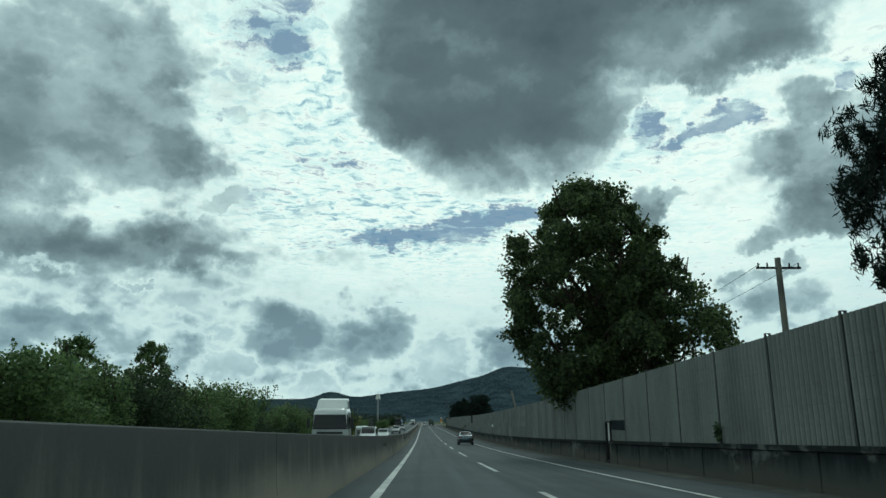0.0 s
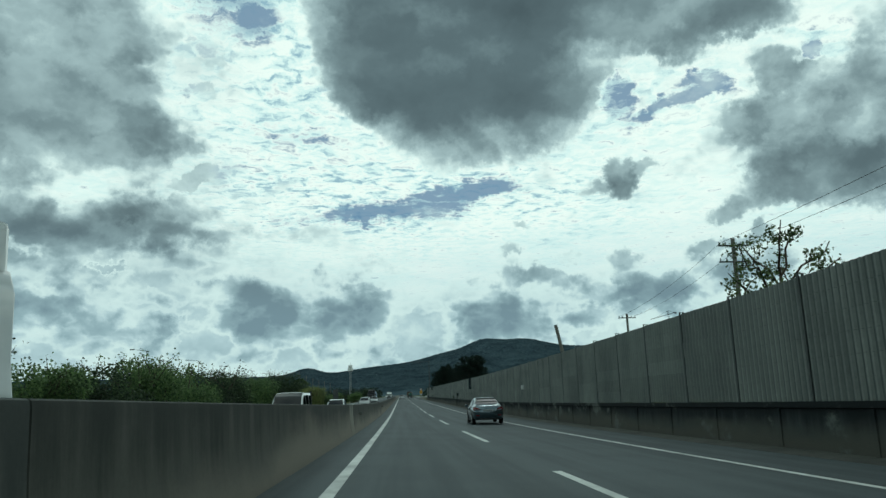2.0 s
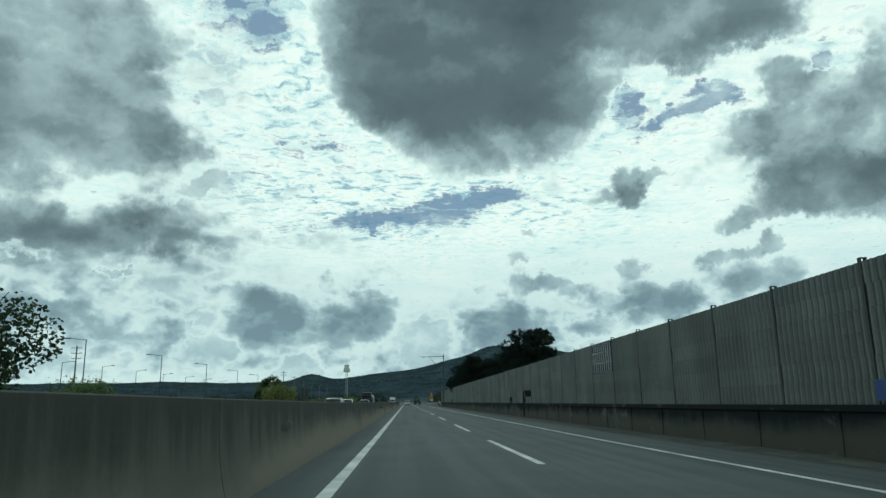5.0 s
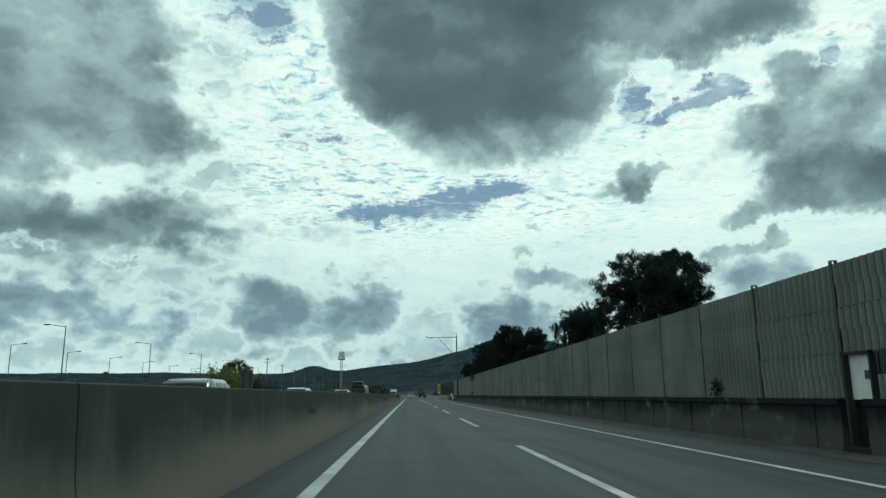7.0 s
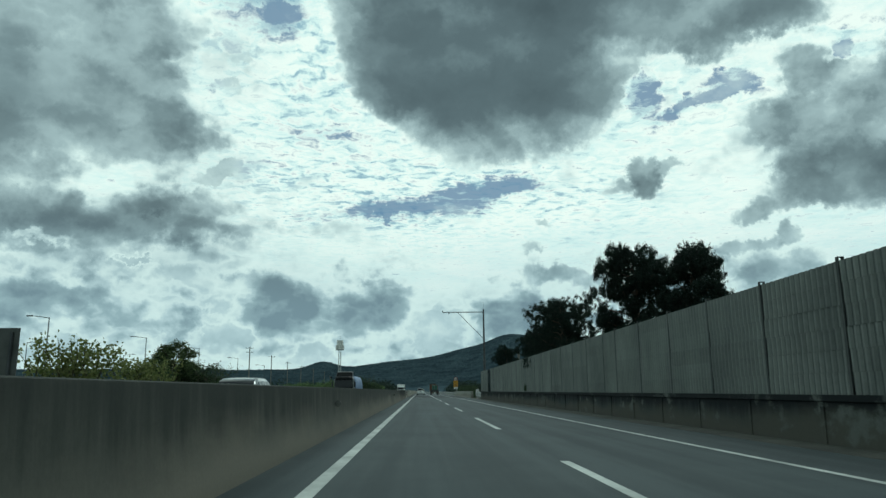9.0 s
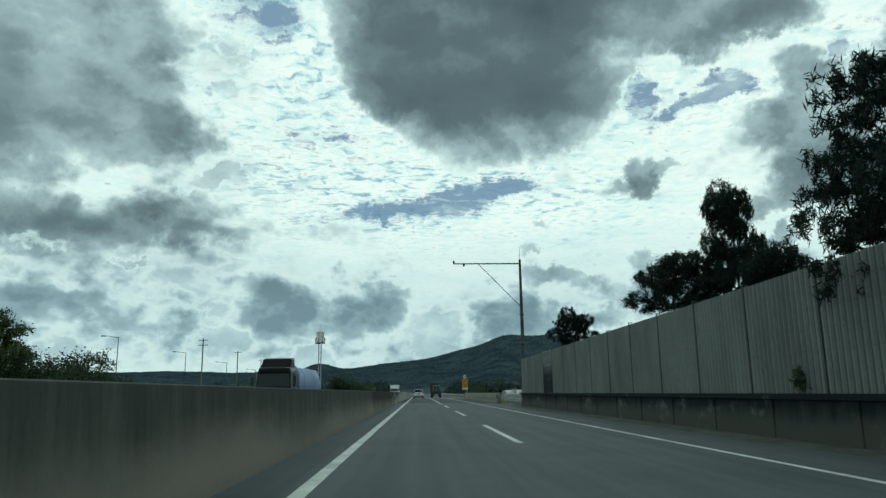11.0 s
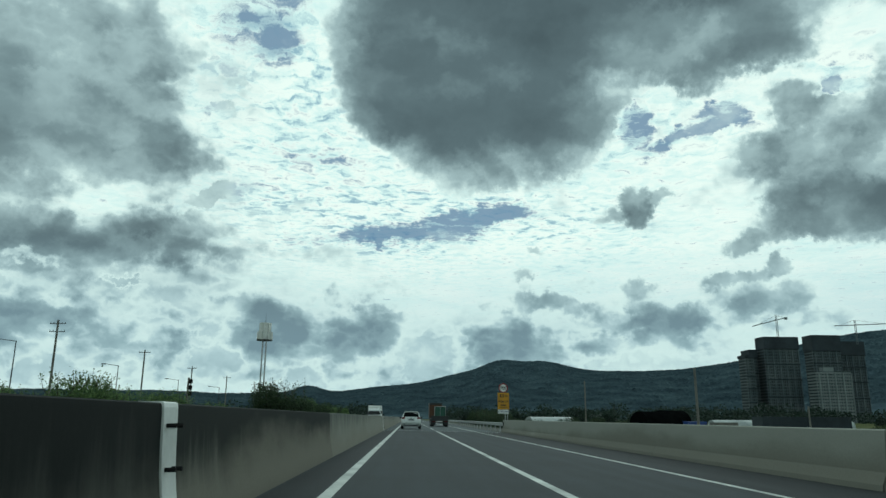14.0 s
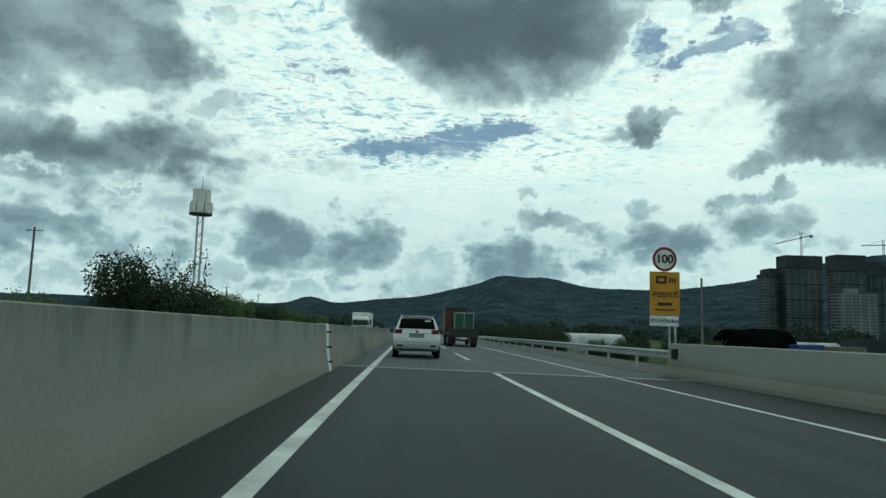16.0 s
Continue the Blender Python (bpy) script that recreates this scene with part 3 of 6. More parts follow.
# round reflector plates fixed to the median
for y in (36.3, 76.4, 116.0, 161.0, 206.6, 248.4, 288.6):
    st = base("barrier_reflector", -1.0, y, rise(y) + 0.78, "round white reflector plate bolted to the median barrier", "reflector", "reflectors on the median barrier")
    g = Geo()
    g.tube((0.05, 0, 0), (0.05, 0.03, 0), 0.085, n=18)
    g.obj("disc", M_CONC0, st)
    g = Geo()
    g.box(-0.06, 0.05, 0.02, 0.05, -0.03, 0.03)
    g.obj("bracket", M_POST, st)

# ---- noise wall ----
WX, FOOT, TOP = 10.03, 0.93, 3.72
posts = [148.99 + 3.52 * i for i in range(-60, 21)] + [291.6 - 3.5 * i for i in range(20, -1, -1)]
WALL0, WALL1 = posts[0], posts[-1]
dark_bays = (138.4, 279.0)

wall = new("wall_noise_barrier")
tagged(wall, kind="structure")
door_bays = []
for a, b in zip(posts, posts[1:]):
    if a < 156.5 < b or a < 33.5 < b:
        door_bays.append((a, b))
g = Geo()
foot_profile = [(WX + 0.0, -0.35), (WX + 0.02, FOOT - 0.16), (WX - 0.04, FOOT - 0.13), (WX - 0.04, FOOT), (WX + 0.4, FOOT), (WX + 0.42, -0.35)]
spans, y = [], WALL0
for a, b in door_bays:
    spans.append((y, b - 0.65))
    y = b + 0.2
spans.append((y, WALL1 + 0.3))
for a, b in spans:
    g = Geo()
    g.sweep(foot_profile, steps(a, b, 3.5))
    ob = g.obj("wall_foot", M_BASE, uv_height=FOOT)
    ob.parent = wall
# shallow upright ribs on the foot
g = Geo()
for y in steps(WALL0 + 1.7, WALL1 - 1, 3.5):
    if not any(b - 1.3 < y < b + 0.2 for a, b in door_bays):
        g.sweep([(WX + 0.03, -0.3), (WX - 0.02, -0.3), (WX - 0.02, FOOT - 0.15), (WX + 0.03, FOOT - 0.15)], [y, y + 0.12])
ob = g.obj("foot_ribs", M_BASE, uv_height=FOOT)
ob.parent = wall
tagged(ob, kind="stuff")

# ribbed panels, 1 m long in y, to be stretched to their bays; the ribs are shifted from one kind to the next
ROW = (TOP - FOOT) / 6
NR = 15


def ribbed(shift):
    g = Geo()
    # the backing's darker colour adds painted shade between the ribs
    g.box(0.092, 0.14, 0, 1, 0.0, ROW)
    g.box(0.088, 0.14, 0, 1, ROW - 0.005, ROW - 0.001)
    for i in range(NR):
        y = (i + 0.5 + shift) / NR
        g.add([(0.095, y - 0.023, 0.003), (0.045, y - 0.009, 0.003), (0.045, y + 0.009, 0.003), (0.095, y + 0.023, 0.003),
               (0.095, y - 0.023, ROW - 0.005), (0.045, y - 0.009, ROW - 0.005), (0.045, y + 0.009, ROW - 0.005), (0.095, y + 0.023, ROW - 0.005)],
              [(0, 1, 5, 4), (1, 2, 6, 5), (2, 3, 7, 6)])
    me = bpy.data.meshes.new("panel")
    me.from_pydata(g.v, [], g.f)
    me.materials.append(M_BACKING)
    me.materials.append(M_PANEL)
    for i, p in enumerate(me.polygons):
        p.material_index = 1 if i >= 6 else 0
    return me


PANELS = [ribbed(k) for k in (0.0, 0.1, -0.1)]
PANEL = PANELS[0]
pick_panel = random.Random(4)
g = Geo()
g.box(0.05, 0.13, 0, 1, 0.004, ROW - 0.004)
g.box(0.02, 0.14, 0, 1, ROW - 0.05, ROW - 0.012)
for i in range(10):
    y = (i + 0.5) / 10
    g.box(0.03, 0.06, y - 0.01, y + 0.01, 0.02, ROW - 0.05)
SMOKE = g.mesh("smoked_panel", M_SMOKE)
g = Geo()
g.box(0.036, 0.07, -0.04, 0.04, 0, TOP - FOOT + 0.01)
g.box(0.07, 0.15, -0.006, 0.006, 0, TOP - FOOT + 0.01)
g.box(0.15, 0.17, -0.05, 0.05, 0, TOP - FOOT + 0.01)
g.box(0.04, 0.06, -0.05, 0.05, TOP - FOOT - 0.03, TOP - FOOT + 0.07)
g.box(0.16, 0.18, -0.05, 0.05, TOP - FOOT - 0.03, TOP - FOOT + 0.07)
g.box(0.04, 0.18, -0.05, 0.05, TOP - FOOT + 0.07, TOP - FOOT + 0.085)
POST = g.mesh("post", M_WALLPOST)
for y in posts:
    part("post", POST, wall, Matrix.Translation((WX, y, rise(y) + FOOT)))
spare_v, spare_f = [], []
pv, pf = [tuple(v.co) for v in PANEL.vertices], [tuple(p.vertices) for p in PANEL.polygons]
for a, b in zip(posts, posts[1:]):
    mid, w = (a + b) / 2, b - a - 0.03
    doorway = any(a == c for c, d in door_bays)
    smoked = a < dark_bays[1] < b
    half = a < dark_bays[0] < b
    slope = (rise(b) - rise(a)) / (b - a)
    for r in range(6):
        if doorway and r < 2:
            continue
        m = Matrix.Translation((WX, a + 0.015, rise(a) + FOOT + ROW * r)) @ Matrix(((1, 0, 0, 0), (0, w, 0, 0), (0, slope * w, 1, 0), (0, 0, 0, 1)))
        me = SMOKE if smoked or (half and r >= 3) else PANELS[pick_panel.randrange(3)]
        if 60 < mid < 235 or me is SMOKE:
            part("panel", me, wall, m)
        else:
            o = len(spare_v)
            spare_v += [tuple(m @ Vector(p)) for p in pv]
            spare_f += [tuple(i + o for i in f) for f in pf]
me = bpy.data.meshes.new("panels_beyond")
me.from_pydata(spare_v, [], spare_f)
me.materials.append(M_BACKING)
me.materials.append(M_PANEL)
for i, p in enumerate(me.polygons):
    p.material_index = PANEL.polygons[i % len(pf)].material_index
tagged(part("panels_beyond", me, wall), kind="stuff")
# emergency doorways: dark recess through wall and foot, pale door leaf set back, smoked panels beside it
for k, (a, b) in enumerate(door_bays):
    z0 = rise(b)
    door = new("door_%d" % (k + 1))
    door.location = (WX, b, z0)
    tagged(door, kind="structure")
    h2 = FOOT + 2 * ROW
    g = Geo()
    g.box(-0.02, 0.14, -1.0, -0.95, FOOT, h2)
    g.box(-0.02, 0.14, -0.16, -0.08, FOOT - 0.9, h2)
    g.box(-0.02, 0.14, -1.0, -0.08, h2 - 0.06, h2)
    g.obj("door_frame", M_DARKGAP, door)
    g = Geo()
    g.box(0.1, 0.15, -0.95, -0.16, FOOT - 0.02, h2 - 0.06)
    g.obj("door_leaf", M_WHITE, door, bevel=0.008)
    g = Geo()
    g.box(0.07, 0.1, -0.8, -0.66, FOOT + 0.38, FOOT + 0.55)
    g.obj("door_plate", M_POST, door)
    # shade inside the lower opening is painted on as a reddish near-black
    g = Geo()
    g.box(0.3, 0.42, -0.68, 0.22, -0.3, FOOT)
    g.box(-0.02, 0.3, -0.66, 0.21, -0.3, -0.02)
    g.obj("door_recess", M_RECESS_SHADE, door)
    for r in range(2):
        part("panel", SMOKE if r else PANEL, wall, Matrix.Translation((WX, a + 0.015, rise(a) + FOOT + ROW * r)) @ Matrix.Diagonal((1, b - a - 1.05, 1, 1)))

# ---- bridge parapet and guard rails on the outer side ----
PAR = [(9.66, -0.2), (9.68, -0.06), (9.78, 0.16), (9.84, 0.9), (9.86, 0.92), (10.12, 0.92), (10.14, 0.9), (10.2, -0.2)]
cuts = [309.6, 322, 335, 348, 360.3, 362.4]
for a, b in zip(cuts, cuts[1:]):
    g = Geo()
    g.sweep(PAR, steps(a + 0.01, b - 0.01, 6))
    tagged(g.obj("bridge_parapet", M_PARAPET, uv_height=0.92), kind="structure")
for y in (308.3, 362.4):
    g = Geo()
    g.sweep(PAR, [y, y + 1.25])
    tagged(g.obj("parapet_end", M_PARAPET, uv_height=0.92, bevel=0.02), kind="structure")
    g = Geo()
    yy = y + 0.35
    g.box(9.76, 9.86, yy, yy + 0.45, 0.42, 0.74)
    tagged(g.obj("rail_socket", M_BLACK), kind="structure")

BEAM = [(0.0, 0.0), (0.035, 0.03), (0.035, 0.09), (-0.035, 0.12), (-0.035, 0.19), (0.035, 0.22), (0.035, 0.28), (0.0, 0.31)]


def guard_rail(x, y0, y1, gap, rails, label):
    st = new("guard_rail")
    tagged(st, label, "guard rail")
    for zr in rails:
        g = Geo()
        pts = [(x - 0.07 - dx, zr + dz) for dx, dz in BEAM] + [(x - 0.066 - dx, zr + dz) for dx, dz in reversed(BEAM)]
        g.sweep(pts, steps(y0, y1, 6))
        g.obj("beam", M_GALV, st)
    y = y0 + 0.15
    while y < y1:
        g = Geo()
        g.tube((x, y, rise(y) - 0.5), (x, y, rise(y) + rails[-1] + 0.33), 0.06, n=10)
        g.obj("post", M_GALV, st)
        y += gap
    return st


guard_rail(10.62, 292.2, 308.3, 2.0, (0.12, 0.52), "two-beam galvanised guard rail between noise wall and bridge")
guard_rail(10.1, 363.7, 520, 4.0, (0.36,), "long galvanised guard rail beside the hard shoulder")


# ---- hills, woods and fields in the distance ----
# hill colours are shifted to blue-grey, with the distance haze painted in
M_HAZY_HILL = material("hazy_wooded_hill", ((52, 66, 73), (63, 79, 86), (76, 93, 98)), 0.012, 0.95, 0.0, fine=0.22, spec=0.0)
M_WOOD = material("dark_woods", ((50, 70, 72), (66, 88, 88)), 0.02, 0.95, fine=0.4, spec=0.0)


def skyline(a):
    """Elevation of the ridge, in degrees, by bearing."""
    def bell(c, w):
        return math.exp(-((a - c) / w) ** 2)

    def ramp(c, w):
        return 1 / (1 + math.exp(-max(-30, min(30, (a - c) / w))))
    return 1.72 + 0.5 * bell(-7.9, 1.25) + 0.3 * bell(-3.2, 3.0) + 2.0 * ramp(1.0, 1.9) + 0.62 * bell(7.2, 1.7) + 0.62 * bell(10.6, 2.2) - 0.25 * bell(19, 5) + 2.4 * ramp(29, 2.2)


g = Geo()
NB, NRR = 260, 56
for j in range(NRR):
    s = j / (NRR - 1)
    for i in range(NB):
        a = -62 + 124 * i / (NB - 1)
        r = 1100 + 2700 * s
        peak = 3500 * math.tan(radians(skyline(a)))
        s2 = min(1.0, max(0.0, (r - 1200) / 2300))
        up = s2 * s2 * (3 - 2 * s2)
        if r > 3500:
            up = 1 - 0.25 * (r - 3500) / 300
        px, py = r * math.sin(radians(a)), r * math.cos(radians(a))
        rough = noise.fractal((px * 0.0024, py * 0.0024, 1.0), 0.9, 2.1, 2)
        ridge = abs(noise.noise((a * 0.16, s * 2.2, 7)))
        h = peak * up * (1 - 0.38 * ridge * (1 - up * up)) + rough * 12 * up
        g.v.append((r * math.sin(radians(a)), 300 + r * math.cos(radians(a)), h - 6))
g.f = [(j * NB + i, j * NB + i + 1, (j + 1) * NB + i + 1, (j + 1) * NB + i) for j in range(NRR - 1) for i in range(NB - 1)]
hills = tagged(g.obj("backdrop_hills", M_HAZY_HILL, smooth=True), kind="structure")
hill_grid = np.array(g.v)


# ---- foliage ----
def leaf_mat(name, dark, light, rough=0.6):
    m = bpy.data.materials.new(name)
    m.use_nodes = True
    n = Nodes(m.node_tree)
    b = m.node_tree.nodes["Principled BSDF"]
    geo = n.node("ShaderNodeNewGeometry")
    f = n.math("ADD", n.math("MULTIPLY", geo.outputs["Random Per Island"], 0.6), n.math("MULTIPLY", n.noise(geo.outputs["Position"], 0.7, 3.0), 0.4))
    col = n.ramp(f, ((0.2, lin(*dark)), (0.85, lin(*light))))
    n.link(col, b.inputs["Base Color"])
    b.inputs["Roughness"].default_value = rough
    b.inputs["Specular IOR Level"].default_value = 0.25
    tr = n.node("ShaderNodeBsdfTranslucent")
    n.link(col, tr.inputs[0])
    ms = n.node("ShaderNodeMixShader")
    ms.inputs[0].default_value = 0.48
    n.link(b.outputs[0], ms.inputs[1])
    n.link(tr.outputs[0], ms.inputs[2])
    n.link(ms.outputs[0], m.node_tree.nodes["Material Output"].inputs[0])
    return m


M_LEAF = leaf_mat("broad_leaves", (44, 58, 42), (98, 116, 74))
M_BUSH = leaf_mat("bush_leaves", (54, 76, 50), (112, 138, 86))
M_SCRUB = leaf_mat("scrub_leaves", (32, 45, 34), (70, 88, 60))
M_PALE = leaf_mat("pale_willow_leaves", (84, 96, 56), (128, 134, 84))
M_NEEDLE = leaf_mat("pine_needles", (17, 29, 25), (37, 55, 46))
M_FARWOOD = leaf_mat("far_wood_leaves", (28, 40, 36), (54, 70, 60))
M_BARK = material("bark", ((44, 38, 32), (78, 68, 56)), 6.0, 0.95, 0.6, stretch=(1, 1, 0.25))


def quads(centres, size, rng, long=1.0, droop=0.0, thin=1.0):
    """Many small bent leaves at the centres, as one mesh's vertices and faces."""
    n = len(centres)
    a = rng.normal(size=(n, 3))
    a[:, 2] -= droop
    a /= np.linalg.norm(a, axis=1)[:, None]
    b = np.cross(a, rng.normal(size=(n, 3)))
    b /= np.linalg.norm(b, axis=1)[:, None]
    s = size * rng.uniform(0.6, 1.3, size=(n, 1))
    c = np.asarray(centres)
    p = np.stack([c - a * s * long * 0.5, c + b * s * 0.4 * thin, c + a * s * long * 0.5, c - b * s * 0.4 * thin], axis=1).reshape(-1, 3)
    return p, (np.arange(n)[:, None] * 4 + np.arange(4)).tolist()


def cloud_mesh(name, pts, faces, mat):
    me = bpy.data.meshes.new(name)
    me.from_pydata(pts.tolist() if hasattr(pts, "tolist") else pts, [], faces)
    me.materials.append(mat)
    return me


def limb(g, p, q, r0, r1, rng, bends=3):
    p, q = np.array(p, float), np.array(q, float)
    last, rl = p, r0
    for i in range(1, bends + 1):
        k = i / bends
        nxt = p + (q - p) * k + (rng.normal(size=3) * np.linalg.norm(q - p) * 0.06 if i < bends else 0)
        rn = r0 + (r1 - r0) * k
        g.tube(last, nxt, rl, rn, n=7, caps=False)
        last, rl = nxt, rn


def broadleaf(name, height, width, bottom, seed, mat, leaves, size, clumps=120, inner=0.35, clump=0.085):
    """Trunk, limbs and a crown of separate leaf clumps with gaps between them; returns (trunk mesh, crown mesh)."""
    rng = np.random.default_rng(seed)
    g = Geo()
    limb(g, (0, 0, -0.4), (0, 0, height * 0.8), height * 0.02, height * 0.005, rng, 6)
    mid, hh = (bottom + height) / 2, (height - bottom) / 2
    arms = []
    for i in range(14):
        zz = -0.75 + 1.5 * (i + 0.5) / 14
        a = i * 2.4 + rng.uniform(-0.4, 0.4)
        k = 0.42 * width * math.sqrt(max(0.1, 1 - zz * zz))
        tip = np.array([math.cos(a) * k, math.sin(a) * k, mid + zz * hh + 0.12 * height])
        foot = np.array([0, 0, max(bottom * 0.6, tip[2] - 0.26 * height)])
        limb(g, foot, tip, height * 0.0075, height * 0.0025, rng, 4)
        arms.append((foot, tip))
    pts = []
    per = leaves // clumps
    for i in range(clumps):
        zz = rng.uniform(-1, 1)
        wide = math.sqrt(1 - abs(zz) ** 2.2) * (1 - 0.14 * zz) if zz > 0 else math.sqrt(1 - 0.92 * abs(zz) ** 2.6)
        a = rng.uniform(0, 2 * math.pi)
        k = (rng.uniform(inner, 1.0) if rng.random() < 0.4 else rng.uniform(0.8, 1.06)) * wide * 0.5 * width
        swell = 1 + 0.07 * math.sin(3 * a + 2.2 * zz + seed) + 0.05 * math.sin(5 * zz + seed)
        c = np.array([math.cos(a) * k * swell, math.sin(a) * k * swell, mid + zz * hh * 0.95])
        near = min(arms, key=lambda q: np.linalg.norm(q[1] - c))
        limb(g, near[0] + (near[1] - near[0]) * 0.7, c, height * 0.0022, height * 0.0008, rng, 2)
        r = width * clump * rng.uniform(0.7, 1.4)
        for q in range(7):
            d = rng.normal(size=3)
            d /= np.linalg.norm(d)
            cc = c + d * r * rng.uniform(0.35, 1.0) * np.array([1, 1, 0.75])
            pts.append(cc + rng.normal(size=(max(3, per // 7), 3)) * r * 0.3)
    p, f = quads(np.concatenate(pts), size, rng)
    return g.mesh(name + "_trunk", M_BARK, smooth=True), cloud_mesh(name + "_crown", p, f, mat)


def pine(name, height, spread, seed, pads=24, low=0.42, round_top=0.46, fat=1.0):
    """Leaning trunk, crooked limbs and a rounded crown of needle pads made of tufts."""
    rng = np.random.default_rng(seed)
    g = Geo()
    lean = rng.normal(size=2) * height * 0.04
    limb(g, (0, 0, -0.4), (lean[0], lean[1], height * 0.93), height * 0.018, height * 0.005, rng, 6)
    pts, ups = [], []
    for i in range(pads):
        f = (i + 0.5) / pads
        k = low + (0.97 - low) * f
        a = i * 2.4 + rng.uniform(-0.5, 0.5)
        wide = math.sqrt(max(0.05, 1 - ((f - 0.3) / 0.75) ** 2)) if f > 0.3 else 0.8 + 0.2 * f / 0.3
        reach = spread / 2 * wide * rng.uniform(0.45, 0.95)
        c = np.array([lean[0] * k + math.cos(a) * reach * 0.85, lean[1] * k + math.sin(a) * reach * 0.85, height * k + rng.uniform(-0.25, 0.25)])
        limb(g, (lean[0] * k, lean[1] * k, height * (k - 0.08)), c, height * 0.007, height * 0.002, rng, 3)
        r = spread * rng.uniform(0.13, 0.21) * fat
        for t in range(58):
            d = rng.normal(size=3)
            d /= np.linalg.norm(d)
            cc = c + d * np.array([r, r, r * round_top]) * rng.uniform(0.3, 1.0) ** 0.5
            pts.append(cc + rng.normal(size=(38, 3)) * 0.09 * height / 9)
    p, f = quads(np.concatenate(pts), 0.13 * height / 9, rng, long=2.0, droop=-0.4, thin=0.4)
    return g.mesh(name + "_trunk", M_BARK, smooth=True), cloud_mesh(name + "_crown", p, f, M_NEEDLE)


def bush(name, height, width, seed, mat, leaves, size, sprigs=10):
    rng = np.random.default_rng(seed)
    g = Geo()
    pts = []
    for i in range(14):
        a, k = rng.uniform(0, 2 * math.pi), rng.uniform(0, 1) ** 0.5
        c = np.array([math.cos(a) * k * width * 0.36, math.sin(a) * k * width * 0.36, height * rng.uniform(0.3, 0.72)])
        limb(g, (c[0] * 0.2, c[1] * 0.2, -0.4), c, 0.05, 0.02, rng, 2)
        r = np.array([width * 0.2, width * 0.2, height * 0.24])
        d = rng.normal(size=(leaves // 14, 3))
        d /= np.linalg.norm(d, axis=1)[:, None]
        pts.append(c + d * r * rng.uniform(0.5, 1.05, size=(len(d), 1)))
    for i in range(sprigs):
        a, k = rng.uniform(0, 2 * math.pi), rng.uniform(0.1, 1)
        p0 = np.array([math.cos(a) * k * width * 0.4, math.sin(a) * k * width * 0.4, height * 0.6])
        q = p0 + np.array([rng.normal() * 0.12 * width, rng.normal() * 0.12 * width, height * rng.uniform(0.25, 0.42)])
        limb(g, p0, q, 0.025, 0.008, rng, 2)
        s = np.linspace(0.1, 1, 14)[:, None]
        for z in range(3):
            pts.append(p0 + (q - p0) * s + rng.normal(size=(14, 3)) * 0.13 * height / 4)
    p, f = quads(np.concatenate(pts), size, rng)
    return g.mesh(name + "_stems", M_BARK), cloud_mesh(name + "_leaves", p, f, mat)


def plant(name, meshes, x, y, scale=1.0, turn=0.0, label="", category="tree", group="", z=None, wide=1.0):
    ob = new(name)
    ob.matrix_basis = Matrix.LocRotScale((x, y, field(x, y) if z is None else z), Euler((0, 0, turn)), (scale * wide, scale * wide, scale))
    if category == "bush":
        tagged(part("stem_tangle", meshes[0], ob), kind="stuff")
        part("foliage", meshes[1], ob)
    else:
        part("trunk", meshes[0], ob)
        part("crown", meshes[1], ob)
    return tagged(ob, label, category, group)


BIG = broadleaf("big_tree", 18.2, 10.4, 3.4, 5, M_LEAF, 96000, 0.22, clumps=270, inner=0.2, clump=0.068)
BIG2 = broadleaf("side_tree", 12.0, 8.0, 2.6, 8, M_LEAF, 26000, 0.24, clumps=80, clump=0.1)
THIN = broadleaf("thin_tree", 7.5, 4.6, 2.6, 12, M_LEAF, 3600, 0.12, clumps=60, clump=0.08)
POPLAR = broadleaf("poplar", 8.6, 3.4, 1.2, 21, M_BUSH, 15000, 0.15, clumps=90, clump=0.1)
PINES = [pine("pine_a", 10.0, 8.0, 3, 30), pine("pine_b", 10.0, 6.5, 17, 22, 0.46), pine("pine_c", 10.0, 10.0, 29, 30, 0.4), pine("pine_d", 10.0, 6.0, 23, 10, 0.68, 0.55, 1.25)]
BUSHES = [bush("bush_a", 4.0, 5.0, 31, M_BUSH, 14000, 0.12, 16), bush("bush_b", 4.0, 4.2, 37, M_BUSH, 12000, 0.115, 22), bush("bush_c", 4.0, 6.0, 41, M_SCRUB, 19000, 0.115, 16)]
SCRUB = bush("scrub", 4.0, 5.6, 43, M_SCRUB, 6500, 0.17, 12)
WILLOW = bush("willow", 4.6, 5.0, 51, M_PALE, 3400, 0.18, 26)

